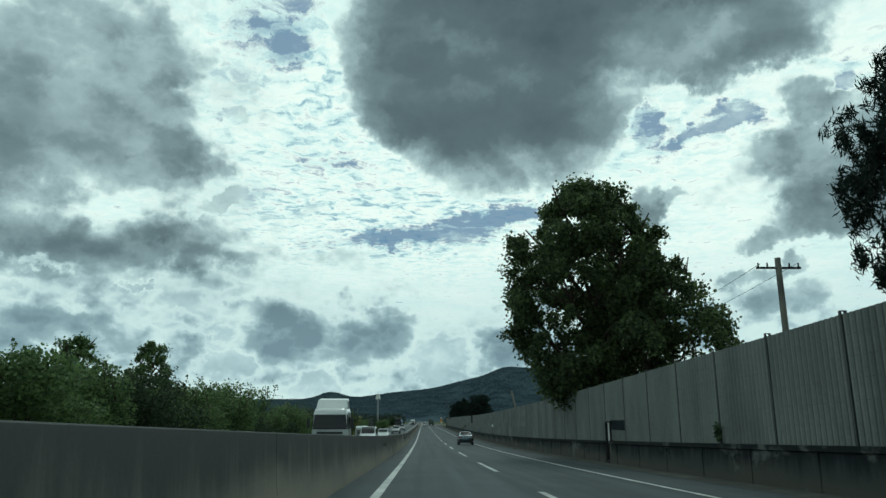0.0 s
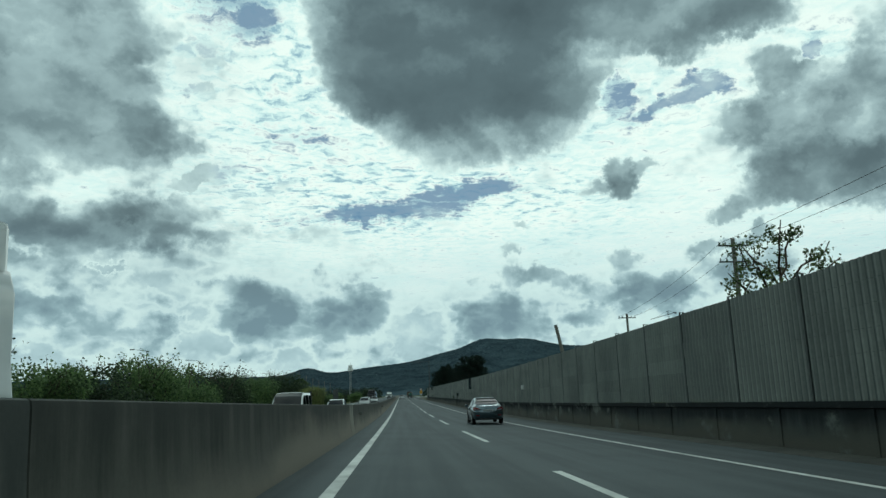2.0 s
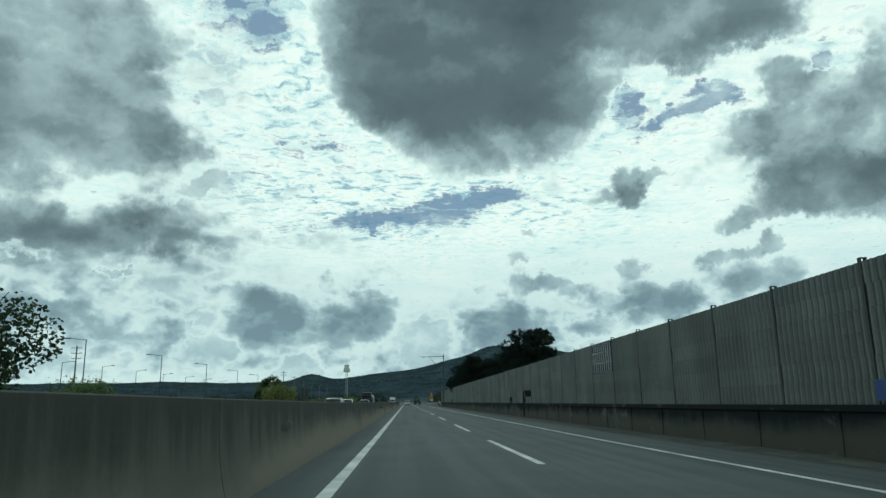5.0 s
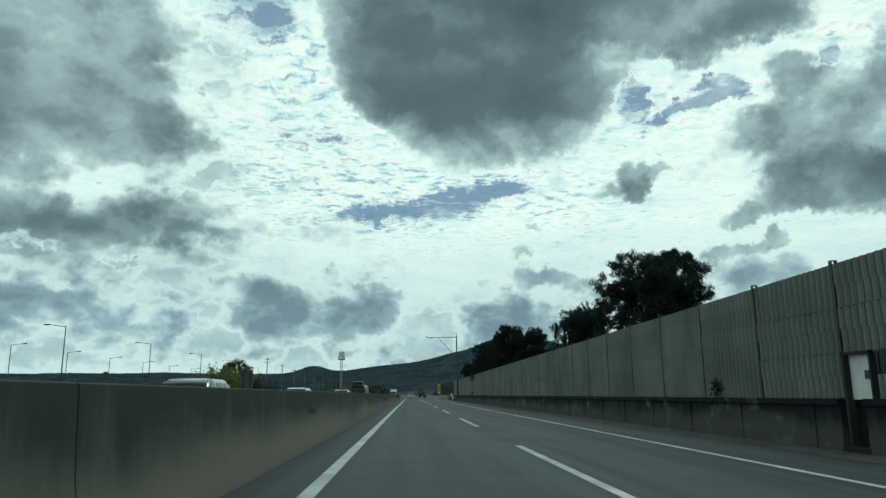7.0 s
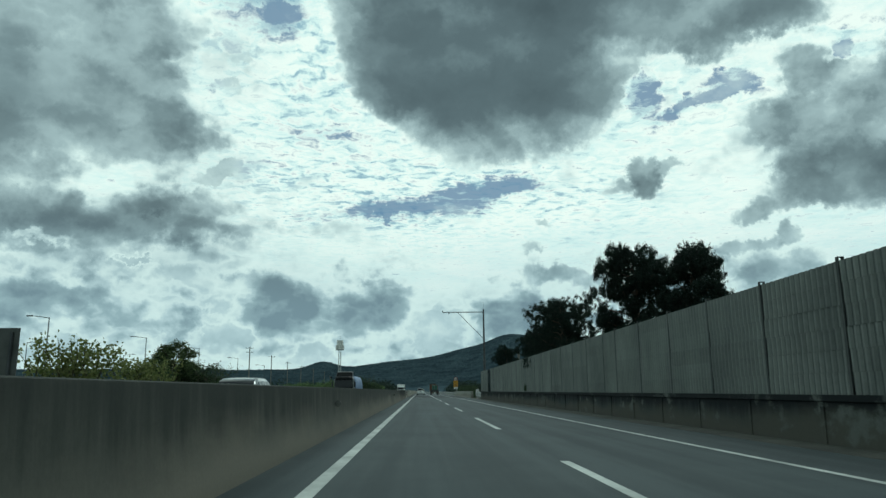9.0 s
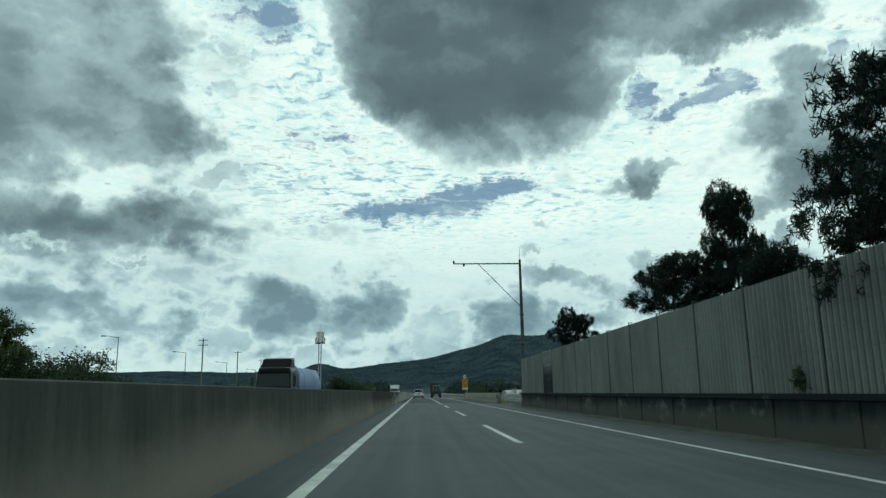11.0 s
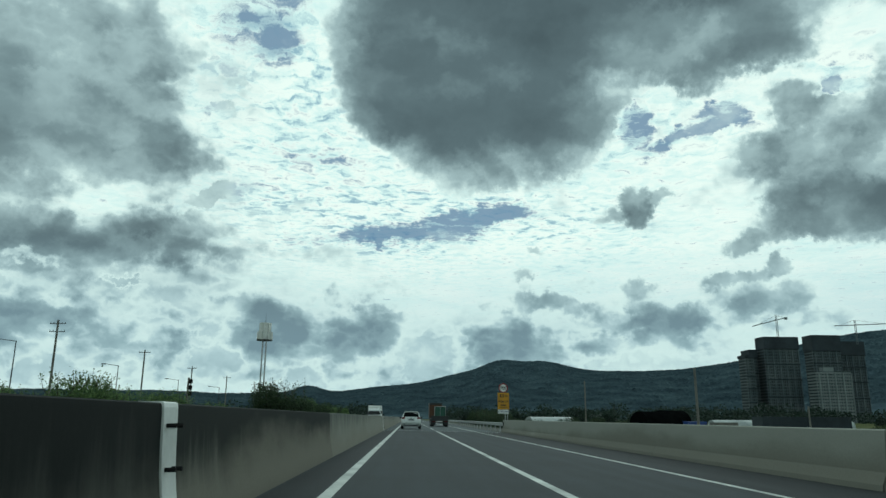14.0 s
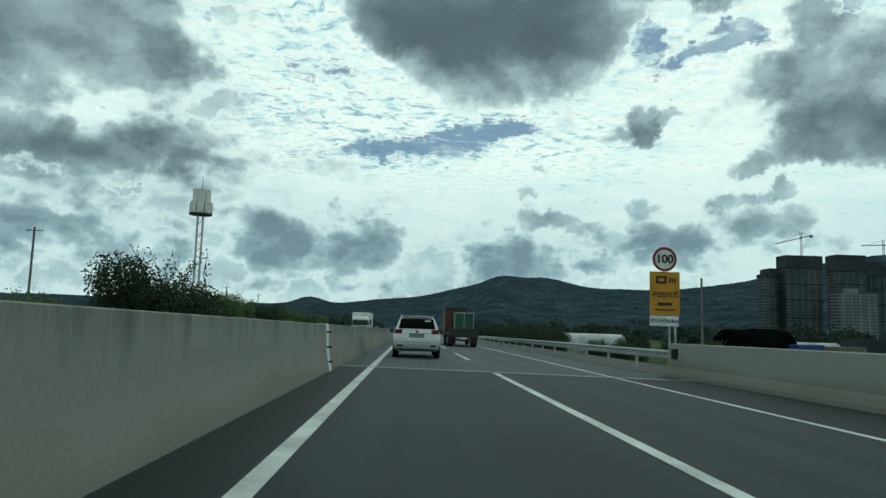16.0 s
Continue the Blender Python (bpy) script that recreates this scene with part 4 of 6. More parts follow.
plant("broadleaf_tree", BIG, 12.0, 46.0, 1.0, 0.4, "tall dense dark green broadleaf tree behind the noise wall", z=rise(46) - 0.4)
plant("broadleaf_tree", BIG2, 15.4, 44.0, 1.05, 2.0, "lower broadleaf tree beside the tall tree behind the noise wall", z=rise(44) - 0.4)
plant("young_tree", THIN, 14.5, 66.0, 1.0, 1.0, "thin sparse young tree behind the noise wall", z=rise(66) - 0.5)
WALL_PINES = "pines behind the noise wall"
for x, y, s, k, turn, wide in ((21.5, 26, 1.75, 0, 0.3, 0.75), (26.5, 55, 0.8, 1, 2.0, 0.8),
                               (14.4, 185.3, 0.98, 0, 0.8, 0.95), (13.9, 179.5, 0.76, 1, 4.0, 0.8), (13.0, 191, 0.7, 1, 2.0, 0.8), (14.2, 198.5, 0.8, 2, 1.2, 0.66),
                               (12.7, 223.5, 0.92, 0, 3.0, 0.62), (14.1, 220, 0.84, 1, 1.0, 0.8), (12.6, 244.6, 0.88, 2, 2.5, 0.78), (12.2, 252, 0.6, 1, 0.5, 0.7),
                               (13.5, 264, 0.8, 3, 4.2, 1.0), (15.9, 262.3, 1.1, 1, 2.0, 0.45), (12.7, 282.0, 0.74, 3, 1.4, 0.8)):
    plant("pine_tree", PINES[k], x, y, s, turn, "dark green pine with flat needle pads behind the noise wall", "pine", WALL_PINES, z=rise(y) - 0.6, wide=wide)
HEDGE = "bushes beside the opposite carriageway"
for x, y, s, k, turn in ((-15.6, 30, 1.35, 0, 0), (-16.2, 36, 1.4, 1, 1), (-15.6, 43, 1.35, 2, 2), (-15.8, 50, 1.4, 0, 3), (-15.2, 56, 1.35, 1, 4), (-14.8, 61, 1.45, 1, 5), (-15.6, 67, 1.0, 2, 6),
                         (-15.6, 75, 1.0, 0, 1), (-16, 83, 1.1, 2, 2), (-15.8, 90, 1.3, 1, 3), (-16.2, 98, 1.35, 0, 4), (-16.0, 105, 1.3, 2, 5), (-15.8, 112, 1.2, 1, 0), (-15.4, 120, 1.2, 0, 2),
                         (-14.6, 127.5, 1.35, 2, 3), (-17, 131, 1.2, 0, 1), (-16, 143, 0.8, 1, 1), (-17, 150, 0.7, 2, 2), (-20, 40, 1.3, 2, 1.5), (-20, 54, 1.3, 1, 2.5), (-19, 12, 1.2, 0, 2), (-18, 20, 1.2, 1, 3)):
    plant("bush", BUSHES[k], x, y, s, turn, "green roadside bush with loose upright sprigs", "bush", HEDGE, wide=1.1)
plant("poplar_tree", POPLAR, -22.0, 48, 1.1, 0.5, "light-leaved poplar rising above the roadside bushes", group="poplars by the road")
plant("poplar_tree", POPLAR, -17.8, 50, 0.98, 2.5, "light-leaved poplar rising above the roadside bushes", group="poplars by the road")
plant("poplar_tree", POPLAR, -27.5, 52, 1.05, 4.5, "light-leaved poplar rising above the roadside bushes", group="poplars by the road")
for x, y, s, k, turn in ((-17.0, 325, 0.95, 0, 0.2), (-18.5, 331, 0.9, 1, 1.1), (-16.6, 337, 1.0, 1, 2.3), (-17.8, 344, 0.95, 0, 3.0), (-16.8, 351, 0.9, 1, 4.4), (-18.2, 358, 0.95, 0, 5.0)):
    plant("bush", BUSHES[k], x, y, s, turn, "green roadside bush rising above the median barrier", "bush", "bushes past the bridge")
FAR = "bushes on the far slope"
plant("broadleaf_tree", BIG2, -33.4, 289, 0.8, 0.7, "small broadleaf tree on the slope beyond the opposite carriageway", wide=1.1)
for x, y, s, k, turn in ((-28.5, 290, 1.6, 2, 0), (-25, 294, 1.0, 0, 1), (-36, 313, 2.0, 2, 2), (-31, 318, 1.1, 1, 3), (-24, 322, 0.9, 0, 4), (-34, 352, 1.0, 1, 1), (-30, 358, 1.2, 0, 2), (-27, 364, 1.3, 1, 4),
                         (-25, 372, 1.1, 2, 5), (-33, 380, 1.2, 0, 5), (-22, 384, 1.1, 1, 1), (-40, 340, 1.1, 2, 1)):
    plant("bush", BUSHES[k], x, y, s, turn, "dark green bush on the slope beyond the opposite carriageway", "bush", FAR)
plant("willow_bush", WILLOW, -22, 236, 1.4, 0, "pale yellow-green feathery willow bush", "bush")
plant("willow_bush", WILLOW, -27, 262, 1.4, 2, "pale yellow-green feathery willow bush", "bush")
plant("bush", BUSHES[2], -13.5, 381.5, 1.4, 0.6, "large rounded green bush beside the opposite carriageway", "bush")
plant("bush", BUSHES[0], -19.5, 380, 0.85, 1.6, "small green bush near the large bush", "bush")
for i, (x, y, s) in enumerate(((-12.9, 392, 1.0), (-13.4, 400, 0.95), (-13, 409, 0.95), (-13.5, 418, 0.9), (-13.2, 428, 0.9), (-13.8, 440, 0.9), (-13.6, 452, 0.9))):
    plant("bush", BUSHES[i % 3], x, y, s, i * 1.3, "green roadside bush in a row past the large bush", "bush", "bushes past the large bush")
for i, (x, y, s) in enumerate(((13.2, 297.5, 0.75), (14.2, 302, 0.85), (16.5, 306, 0.7), (13.9, 372, 0.45), (15.4, 386, 0.5), (17, 398, 0.55), (16.2, 412, 0.5), (18, 424, 0.9), (17, 436, 0.8), (19, 446, 1.2),
                               (18, 458, 1.0), (21, 474, 1.2), (19.5, 490, 1.1), (22, 506, 1.3), (24, 452, 0.7), (33, 440, 0.8), (37, 436, 0.8), (41, 432, 0.7), (44, 428, 0.5), (28, 330, 0.7), (34, 344, 0.6), (40, 352, 0.7), (48, 366, 0.6), (36, 424, 0.5), (58, 360, 0.8), (52, 338, 0.9), (66, 352, 1.0), (74, 372, 1.1))):
    plant("bush", SCRUB, x, y, s, i * 0.9, "low dark green scrub bush on the embankment", "bush", "scrub on the embankment")
# belts of far woods
rng = np.random.default_rng(77)
pts = []
for i in range(520):
    a = rng.uniform(-30, 40)
    r = rng.uniform(260, 900)
    x, y = r * math.sin(radians(a)), 300 + r * math.cos(radians(a))
    if -22 < x < 28 or (x > 0 and 20 < a < 34 and r < 420):
        continue
    h = rng.uniform(8, 13) * (0.45 if r < 420 else 1.0)
    n = 190
    d = rng.normal(size=(n, 3))
    d /= np.linalg.norm(d, axis=1)[:, None]
    pts.append(np.array([x, y, LOW + h * 0.45]) + d * np.array([h * 0.62, h * 0.62, h * 0.55]) * rng.uniform(0.6, 1.05, size=(n, 1)))
p, f = quads(np.concatenate(pts), 1.5, rng)
hrng = np.random.default_rng(5)
pick = hill_grid.reshape(NRR, NB, 3)
jj, ii = hrng.uniform(12, NRR - 6.5, 70000), hrng.uniform(20, NB - 22, 70000)
j0, i0 = jj.astype(int), ii.astype(int)
fj, fi = (jj - j0)[:, None], (ii - i0)[:, None]
spot = (pick[j0, i0] * (1 - fi) + pick[j0, i0 + 1] * fi) * (1 - fj) + (pick[j0 + 1, i0] * (1 - fi) + pick[j0 + 1, i0 + 1] * fi) * fj
spot[:, 2] += 1.5
# treetops lean up and out from the slope
out = np.stack([-spot[:, 0], 300 - spot[:, 1], np.zeros(len(spot))], axis=1)
out /= np.linalg.norm(out, axis=1)[:, None]
nrm = out * 0.8 + np.array([0, 0, 0.6]) + hrng.normal(size=spot.shape) * 0.2
nrm /= np.linalg.norm(nrm, axis=1)[:, None]
ta = np.cross(nrm, hrng.normal(size=spot.shape))
ta /= np.linalg.norm(ta, axis=1)[:, None]
tb = np.cross(nrm, ta)
sz = hrng.uniform(4, 8, size=(len(spot), 1))
hp = np.stack([spot - ta * sz, spot - tb * sz, spot + ta * sz, spot + tb * sz], axis=1).reshape(-1, 3)
hf = (np.arange(len(spot))[:, None] * 4 + np.arange(4)).tolist()
tagged(new("hill_woods", cloud_mesh("hill_woods", hp, hf, M_HAZY_HILL)), "treetops covering the wooded hills", "woods", kind="stuff")
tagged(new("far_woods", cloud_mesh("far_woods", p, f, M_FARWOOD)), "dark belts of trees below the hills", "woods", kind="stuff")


# ---- signs, poles, masts ----
M_YELLOW = material("yellow_sign", ((176, 122, 12), (196, 140, 20)), 1.5, 0.5, fine=0.08)
M_RED = material("red_ring", ((120, 18, 20), (140, 26, 26)), 1.5, 0.5)
M_INK = material("sign_ink", ((14, 14, 16), (24, 24, 26)), 2.0, 0.6)
M_BLUEINK = material("blue_sign_ink", ((24, 44, 92), (32, 56, 110)), 2.0, 0.6)
M_CONC = material("concrete_pole", ((92, 92, 88), (120, 118, 110)), 1.0, 0.9, fine=0.2)
M_DARKSTEEL = material("dark_painted_steel", ((44, 48, 50), (66, 70, 72)), 1.0, 0.5, metal=0.3)
M_BUILD = material("raw_concrete_frame", ((76, 88, 92), (102, 112, 114)), 0.05, 0.9, fine=0.3)
M_ROOMS = material("shaded_unfinished_rooms", ((38, 46, 50), (54, 62, 66)), 0.1, 0.9, fine=0.3)
M_BUILD2 = material("pale_facade_concrete", ((106, 116, 117), (130, 138, 137)), 0.05, 0.9, fine=0.2)
M_NET = material("dark_safety_net", ((34, 42, 48), (52, 62, 68)), 0.06, 0.9, fine=0.4)
M_VINYL = material("greenhouse_vinyl", ((128, 138, 138), (168, 176, 174)), 0.4, 0.5, fine=0.15)
M_TARP = material("black_shade_net", ((9, 10, 11), (18, 20, 20)), 0.5, 0.95, fine=0.3, spec=0.0)
M_BLUEBOX = material("blue_container", ((24, 52, 110), (34, 68, 132)), 0.8, 0.5, fine=0.2)
M_TILE = material("sign_back", ((52, 56, 56), (72, 76, 74)), 1.0, 0.6, fine=0.15)


def lettering(name, text, size, mat, parent, at, depth=0.004):
    """Text that stands upright and faces back along the road."""
    cu = bpy.data.curves.new(name, "FONT")
    cu.body, cu.size, cu.extrude, cu.align_x, cu.align_y = text, size, depth, "CENTER", "CENTER"
    cu.offset = size * 0.03
    tmp = new(name, cu)
    me = bpy.data.meshes.new_from_object(tmp.evaluated_get(bpy.context.evaluated_depsgraph_get()))
    bpy.data.objects.remove(tmp)
    me.materials.clear()
    me.materials.append(mat)
    ob = new(name, me)
    ob.parent = parent
    ob.matrix_basis = pose(*at, 90, 0, 0)
    return ob


# speed camera sign past the bridge
st = base("speed_limit_sign", 10.0, 364.4, rise(364) - 0.47, "round speed limit sign over a yellow camera notice on steel posts", "road sign")
st.scale = (1.05, 1.05, 1.05)
for x in (0.16, 0.36):
    g = Geo()
    g.tube((x, 0.05, 0), (x, 0.05, 3.6 if x > 0.2 else 2.2), 0.038, n=10)
    g.obj("post", M_GALV, st)
g = Geo()
g.tube((0, 0.0, 4.12), (0, 0.03, 4.12), 0.41, n=40)
g.obj("disc", M_WHITE, st)
g = Geo()
n = 40
for r in (0.415, 0.325):
    g.v += [(r * math.cos(2 * math.pi * i / n), -0.004, 4.12 + r * math.sin(2 * math.pi * i / n)) for i in range(n)]
g.f = [(i, (i + 1) % n, n + (i + 1) % n, n + i) for i in range(n)]
g.obj("ring", M_RED, st)
lettering("numeral", "100", 0.4, M_INK, st, (0, -0.008, 4.12))
g = Geo()
g.box(-0.51, 0.51, 0.0, 0.03, 2.24, 3.7)
board = g.obj("yellow_board", M_YELLOW, st, "yellow board with black lettering", bevel=0.006)
g = Geo()
g.box(-0.3, 0.06, -0.012, 0.002, 3.3, 3.55)
g.obj("camera_symbol", M_INK, board)
g = Geo()
g.box(-0.22, -0.02, -0.016, 0.0, 3.37, 3.48)
g.obj("camera_lens", M_YELLOW, board)
for i in range(3):
    g = Geo()
    g.box(0.14 + i * 0.09, 0.19 + i * 0.09, -0.012, 0.002, 3.34, 3.5)
    g.obj("flash_bar", M_INK, board)
lettering("notice", "구간단속중", 0.2, M_INK, board, (0, -0.008, 2.92))
g = Geo()
g.box(-0.24, 0.24, -0.01, 0.002, 2.56, 2.66)
g.obj("small_print", M_INK, board)
g = Geo()
g.box(-0.36, 0.36, -0.01, 0.002, 2.4, 2.44)
g.obj("small_print", M_INK, board)
g = Geo()
g.box(-0.51, 0.47, 0.0, 0.03, 1.88, 2.22)
plate = g.obj("distance_plate", M_WHITE, st, "white plate with blue lettering", bevel=0.006)
lettering("distance", "단속구간:6.0km", 0.15, M_BLUEINK, plate, (-0.02, -0.008, 2.05))

# kilometre plate by the guard rail
st = base("kilometre_sign", 9.7, 293.7, rise(294) - 0.35, "small white kilometre plate on a thin post", "road sign")
g = Geo()
g.tube((0, 0.03, 0), (0, 0.03, 1.6), 0.03, n=8)
g.obj("post", M_GALV, st)
g = Geo()
g.box(-0.22, 0.22, 0, 0.015, 1.2, 1.62)
g.obj("plate", M_WHITE, st)
lettering("numeral", "39", 0.22, M_BLUEINK, st, (0, -0.008, 1.52))
lettering("numeral", ".8", 0.2, M_INK, st, (0.04, -0.008, 1.31))

# enforcement gantry: tall tapered mast with a long arm over the road
st = base("camera_gantry", 11.16, 297.6, -0.53, "tall tapered steel mast with a camera arm over the road", "gantry pole")
st.scale = (0.955, 0.955, 0.955)
g = Geo()
for z0, z1, r0, r1 in ((0, 6.1, 0.21, 0.19), (6.1, 6.26, 0.19, 0.27), (6.26, 6.42, 0.27, 0.19), (6.42, 9.0, 0.175, 0.165), (9.0, 9.14, 0.165, 0.23), (9.14, 9.28, 0.23, 0.165), (9.28, 14.65, 0.155, 0.12)):
    g.tube((0, 0, z0), (0, 0, z1), r0, r1, n=16)
g.obj("mast", M_DARKSTEEL, st)
g = Geo()
g.tube((0, 0, 14.6), (0.02, 0, 16.0), 0.025, 0.008, n=6)
g.obj("lightning_rod", M_DARKSTEEL, st)
g = Geo()
g.tube((0.1, 0, 14.25), (-6.75, -0.9, 14.12), 0.075, 0.06, n=10)
g.obj("arm", M_DARKSTEEL, st)
g = Geo()
g.tube((0, 0, 9.85), (-4.2, -0.55, 14.1), 0.035, n=8)
g.obj("brace", M_DARKSTEEL, st)
for x, y, z in ((-6.7, -0.9, 14.3), (-5.7, -0.76, 13.98)):
    g = Geo()
    g.box(x - 0.08, x + 0.08, y - 0.25, y + 0.15, z - 0.09, z + 0.09)
    g.obj("camera_box", M_DARKSTEEL, st, bevel=0.015)

# mobile phone mast with two drums of antennas
st = base("phone_mast", -25.75, 429.6, LOW - 0.1, "white twin-pole phone mast with two drums of antenna panels", "phone mast")
for dx in (-0.33, 0.33):
    g = Geo()
    g.tube((dx, 0, 0), (dx, 0, 16.6), 0.15, 0.13, n=10)
    g.obj("pole", M_GALV, st)
for i in range(9):
    g = Geo()
    g.tube((-0.33, 0, 1.2 + i * 1.75), (0.33, 0, 2.0 + i * 1.75), 0.04, n=6)
    g.obj("rung", M_GALV, st)
g = Geo()
g.tube((0, 0, 16.5), (0, 0, 16.62), 1.42, n=20)
g.obj("platform", M_DARKSTEEL, st)
for k, (r, z0, z1, n) in enumerate(((1.3, 16.7, 18.1, 9), (0.95, 18.15, 19.75, 7))):
    for i in range(n):
        a = 2 * math.pi * (i + 0.3) / n
        g = Geo()
        g.box(-0.38, 0.38, -0.09, 0.09, z0, z1)
        ob = g.obj("antenna_panel", M_WHITE, st, bevel=0.03)
        ob.matrix_basis = Matrix.Rotation(a, 4, "Z") @ Matrix.Translation((0, -r, 0))
g = Geo()
g.tube((0, 0, 16.6), (0, 0, 21.5), 0.1, 0.02, n=8)
g.obj("rod", M_DARKSTEEL, st)


def street_lamp(x, y, top, arm, turn=1.0, label="slim grey street lamp with one straight arm", group="street lamps along the ramp"):
    z0 = field(x, y) - 0.3
    st = base("street_lamp", x, y, z0, label, "street lamp", group)
    h = top - z0
    g = Geo()
    g.tube((0, 0, 0), (0, 0, h), 0.1, 0.065, n=10)
    g.obj("pole", M_DARKSTEEL, st)
    g = Geo()
    g.tube((0, 0, h - 0.08), (-arm * turn, 0, h + 0.1 * arm), 0.05, 0.04, n=8)
    g.obj("arm", M_DARKSTEEL, st)
    g = Geo()
    x0, x1 = sorted((-arm * turn, -(arm + 0.75) * turn))
    g.box(x0, x1, -0.13, 0.13, h + 0.06 * arm, h + 0.1 * arm + 0.08)
    g.obj("lamp_head", M_DARKSTEEL, st, bevel=0.03)
    return st


for x, y, top in ((-46.5, 245.9, 10.9), (-47.9, 282.9, 11.1), (-48.8, 319.4, 11.1), (-50.0, 355.0, 11.2), (-50.3, 392.1, 10.6), (-49.7, 424.4, 9.7), (-49.1, 456.1, 8.8), (-49, 490, 8.6), (-45, 209, 10.8), (-44, 172, 10.9)):
    street_lamp(x, y, top, 2.2)
for x, y, top in [(-69.8, 255.5, 10.4)] + [(-70.5, 277 + 21.5 * i, 10.6 - 0.1 * i) for i in range(6)]:
    street_lamp(x, y, top, 2.0, -1.0, "lower street lamp with a short raised arm", "lower lamps beyond the ramp")


def utility_pole(x, y, top, arms=2, lean=0.0, plain=False, r=0.14, label="concrete utility pole with steel cross-arms", group="utility poles"):
    z0 = field(x, y) - 0.4
    st = base("utility_pole", x, y, z0, label, "utility pole", group)
    h = top - z0
    g = Geo()
    g.tube((0, 0, 0), (lean * h, 0, h), r * 1.3, r, n=10)
    g.obj("pole", M_CONC, st)
    for i in range(0 if plain else arms):
        z = h - 0.5 - i * 1.15
        g = Geo()
        g.box(-1.1 + lean * z, 1.1 + lean * z, -0.05, 0.05, z - 0.05, z + 0.05)
        arm = g.obj("cross_arm", M_DARKSTEEL, st)
        for dx in (-1.0, -0.55, 0.55, 1.0):
            g = Geo()
            g.tube((dx + lean * z, 0, z + 0.04), (dx + lean * z, 0, z + 0.26), 0.05, 0.035, n=7)
            g.obj("insulator", M_DARKSTEEL, arm)
    return st


left_poles = [utility_pole(x, y, top, a) for x, y, top, a in ((-48.8, 399.4, 14.3, 2), (-50.2, 437.6, 13.6, 1), (-50.5, 469.8, 12.7, 1), (-51, 505, 12.4, 1), (-51.5, 545, 12.2, 1), (-52, 590, 12.2, 1), (-70.3, 262.6, 14.4, 3))]
utility_pole(24.2, 88.9, 11.9, 2)
utility_pole(29.1, 128.2, 10.9, 1)
utility_pole(18.3, 33.5, 10.6, 1)
utility_pole(22.5, 62.0, 8.0, 2)
utility_pole(16.6, 298.4, 6.8, plain=True, r=0.17, label="plain concrete pole with a small bracket", group="")
utility_pole(13.9, 93.4, 6.6, plain=True, lean=-0.2, r=0.12, label="plain leaning concrete pole behind the noise wall", group="")
utility_pole(-23.2, 122, 6.0, plain=True, lean=0.14, r=0.09, label="plain leaning pole among roadside bushes", group="")
st = utility_pole(-21.7, 372.4, 5.0, plain=True, r=0.11, label="dark pole with a stack of signal heads", group="")
for i in range(3):
    g = Geo()
    g.box(0.05, 0.4, -0.12, 0.12, 5.0 - field(-21.7, 372.4) - 0.2 - i * 0.62, 5.0 - field(-21.7, 372.4) + 0.22 - i * 0.62)
    g.obj("signal_head", M_BLACK, st, bevel=0.03)
# slack wires between the poles behind the noise wall
line_poles = [(18.3, 33.5, 10.3), (24.2, 88.9, 11.6), (29.1, 128.2, 10.6)]
for a, b in zip(line_poles, line_poles[1:]):
    g = Geo()
    for dx in (-0.9, 0.9):
        last = None
        for i in range(9):
            k = i / 8
            p = (a[0] + (b[0] - a[0]) * k + dx, a[1] + (b[1] - a[1]) * k, a[2] + (b[2] - a[2]) * k - 2.2 * k * (1 - k))
            if last:
                g.tube(last, p, 0.013, n=4, caps=False)
            last = p
    tagged(g.obj("power_lines", M_BLACK), "thin black power lines slung between utility poles", "cable", "power lines", "stuff")

# back of a road sign facing the other way
st = base("sign_panel_back", -14.4, 214.5, rise(214) - 0.3, "large grey road sign seen from behind", "road sign")
g = Geo()
g.box(-0.62, 0.62, -0.04, 0.0, 1.2, 3.85)
g.obj("panel", M_TILE, st)
for x in (-0.35, 0.35):
    g = Geo()
    g.tube((x, -0.1, 0), (x, -0.1, 3.7), 0.06, n=8)
    g.obj("post", M_DARKSTEEL, st)
st = base("round_sign_back", -47.2, 262, field(-47.2, 262), "small round road sign on a post beyond the opposite road", "road sign")
g = Geo()
zc = 4.7 - field(-47.2, 262)
g.tube((0, 0, 0), (0, 0, zc + 0.5), 0.05, n=8)
g.obj("post", M_DARKSTEEL, st)
g = Geo()
g.box(-0.4, 0.4, -0.03, 0.0, zc - 0.9, zc - 0.62)
g.obj("plate", M_TILE, st)
g = Geo()
g.tube((0, -0.03, zc), (0, 0.0, zc), 0.5, n=24)
g.obj("disc", M_TILE, st)
# fittings on the noise wall
for x, y, z, w, h, mat, nm, lab in ((9.93, 94.8, 1.88, 0.22, 0.3, M_WHITE, "junction_box", "white junction box on the noise wall"), (9.95, 116.7, 1.0, 0.4, 0.4, M_BLUEBOX, "blue_plate", "small blue plate on the noise wall")):
    g = Geo()
    g.box(x - 0.06, x + 0.09, y, y + w, z + rise(y), z + h + rise(y))
    tagged(g.obj(nm, mat, bevel=0.01), lab, "wall box")
for y in (22.2, 165.5, 247.0):
    g = Geo()
    rr = np.random.default_rng(int(y))
    p, f = quads(np.array([9.95, y, rise(y) + 1.25]) + rr.normal(size=(90, 3)) * (0.05, 0.12, 0.13), 0.12, rr)
    tagged(new("climbing_plant", cloud_mesh("climbing_plant", p, f, M_SCRUB)), "small green weed growing out of the noise wall", "plant", "weeds on the wall", "stuff")

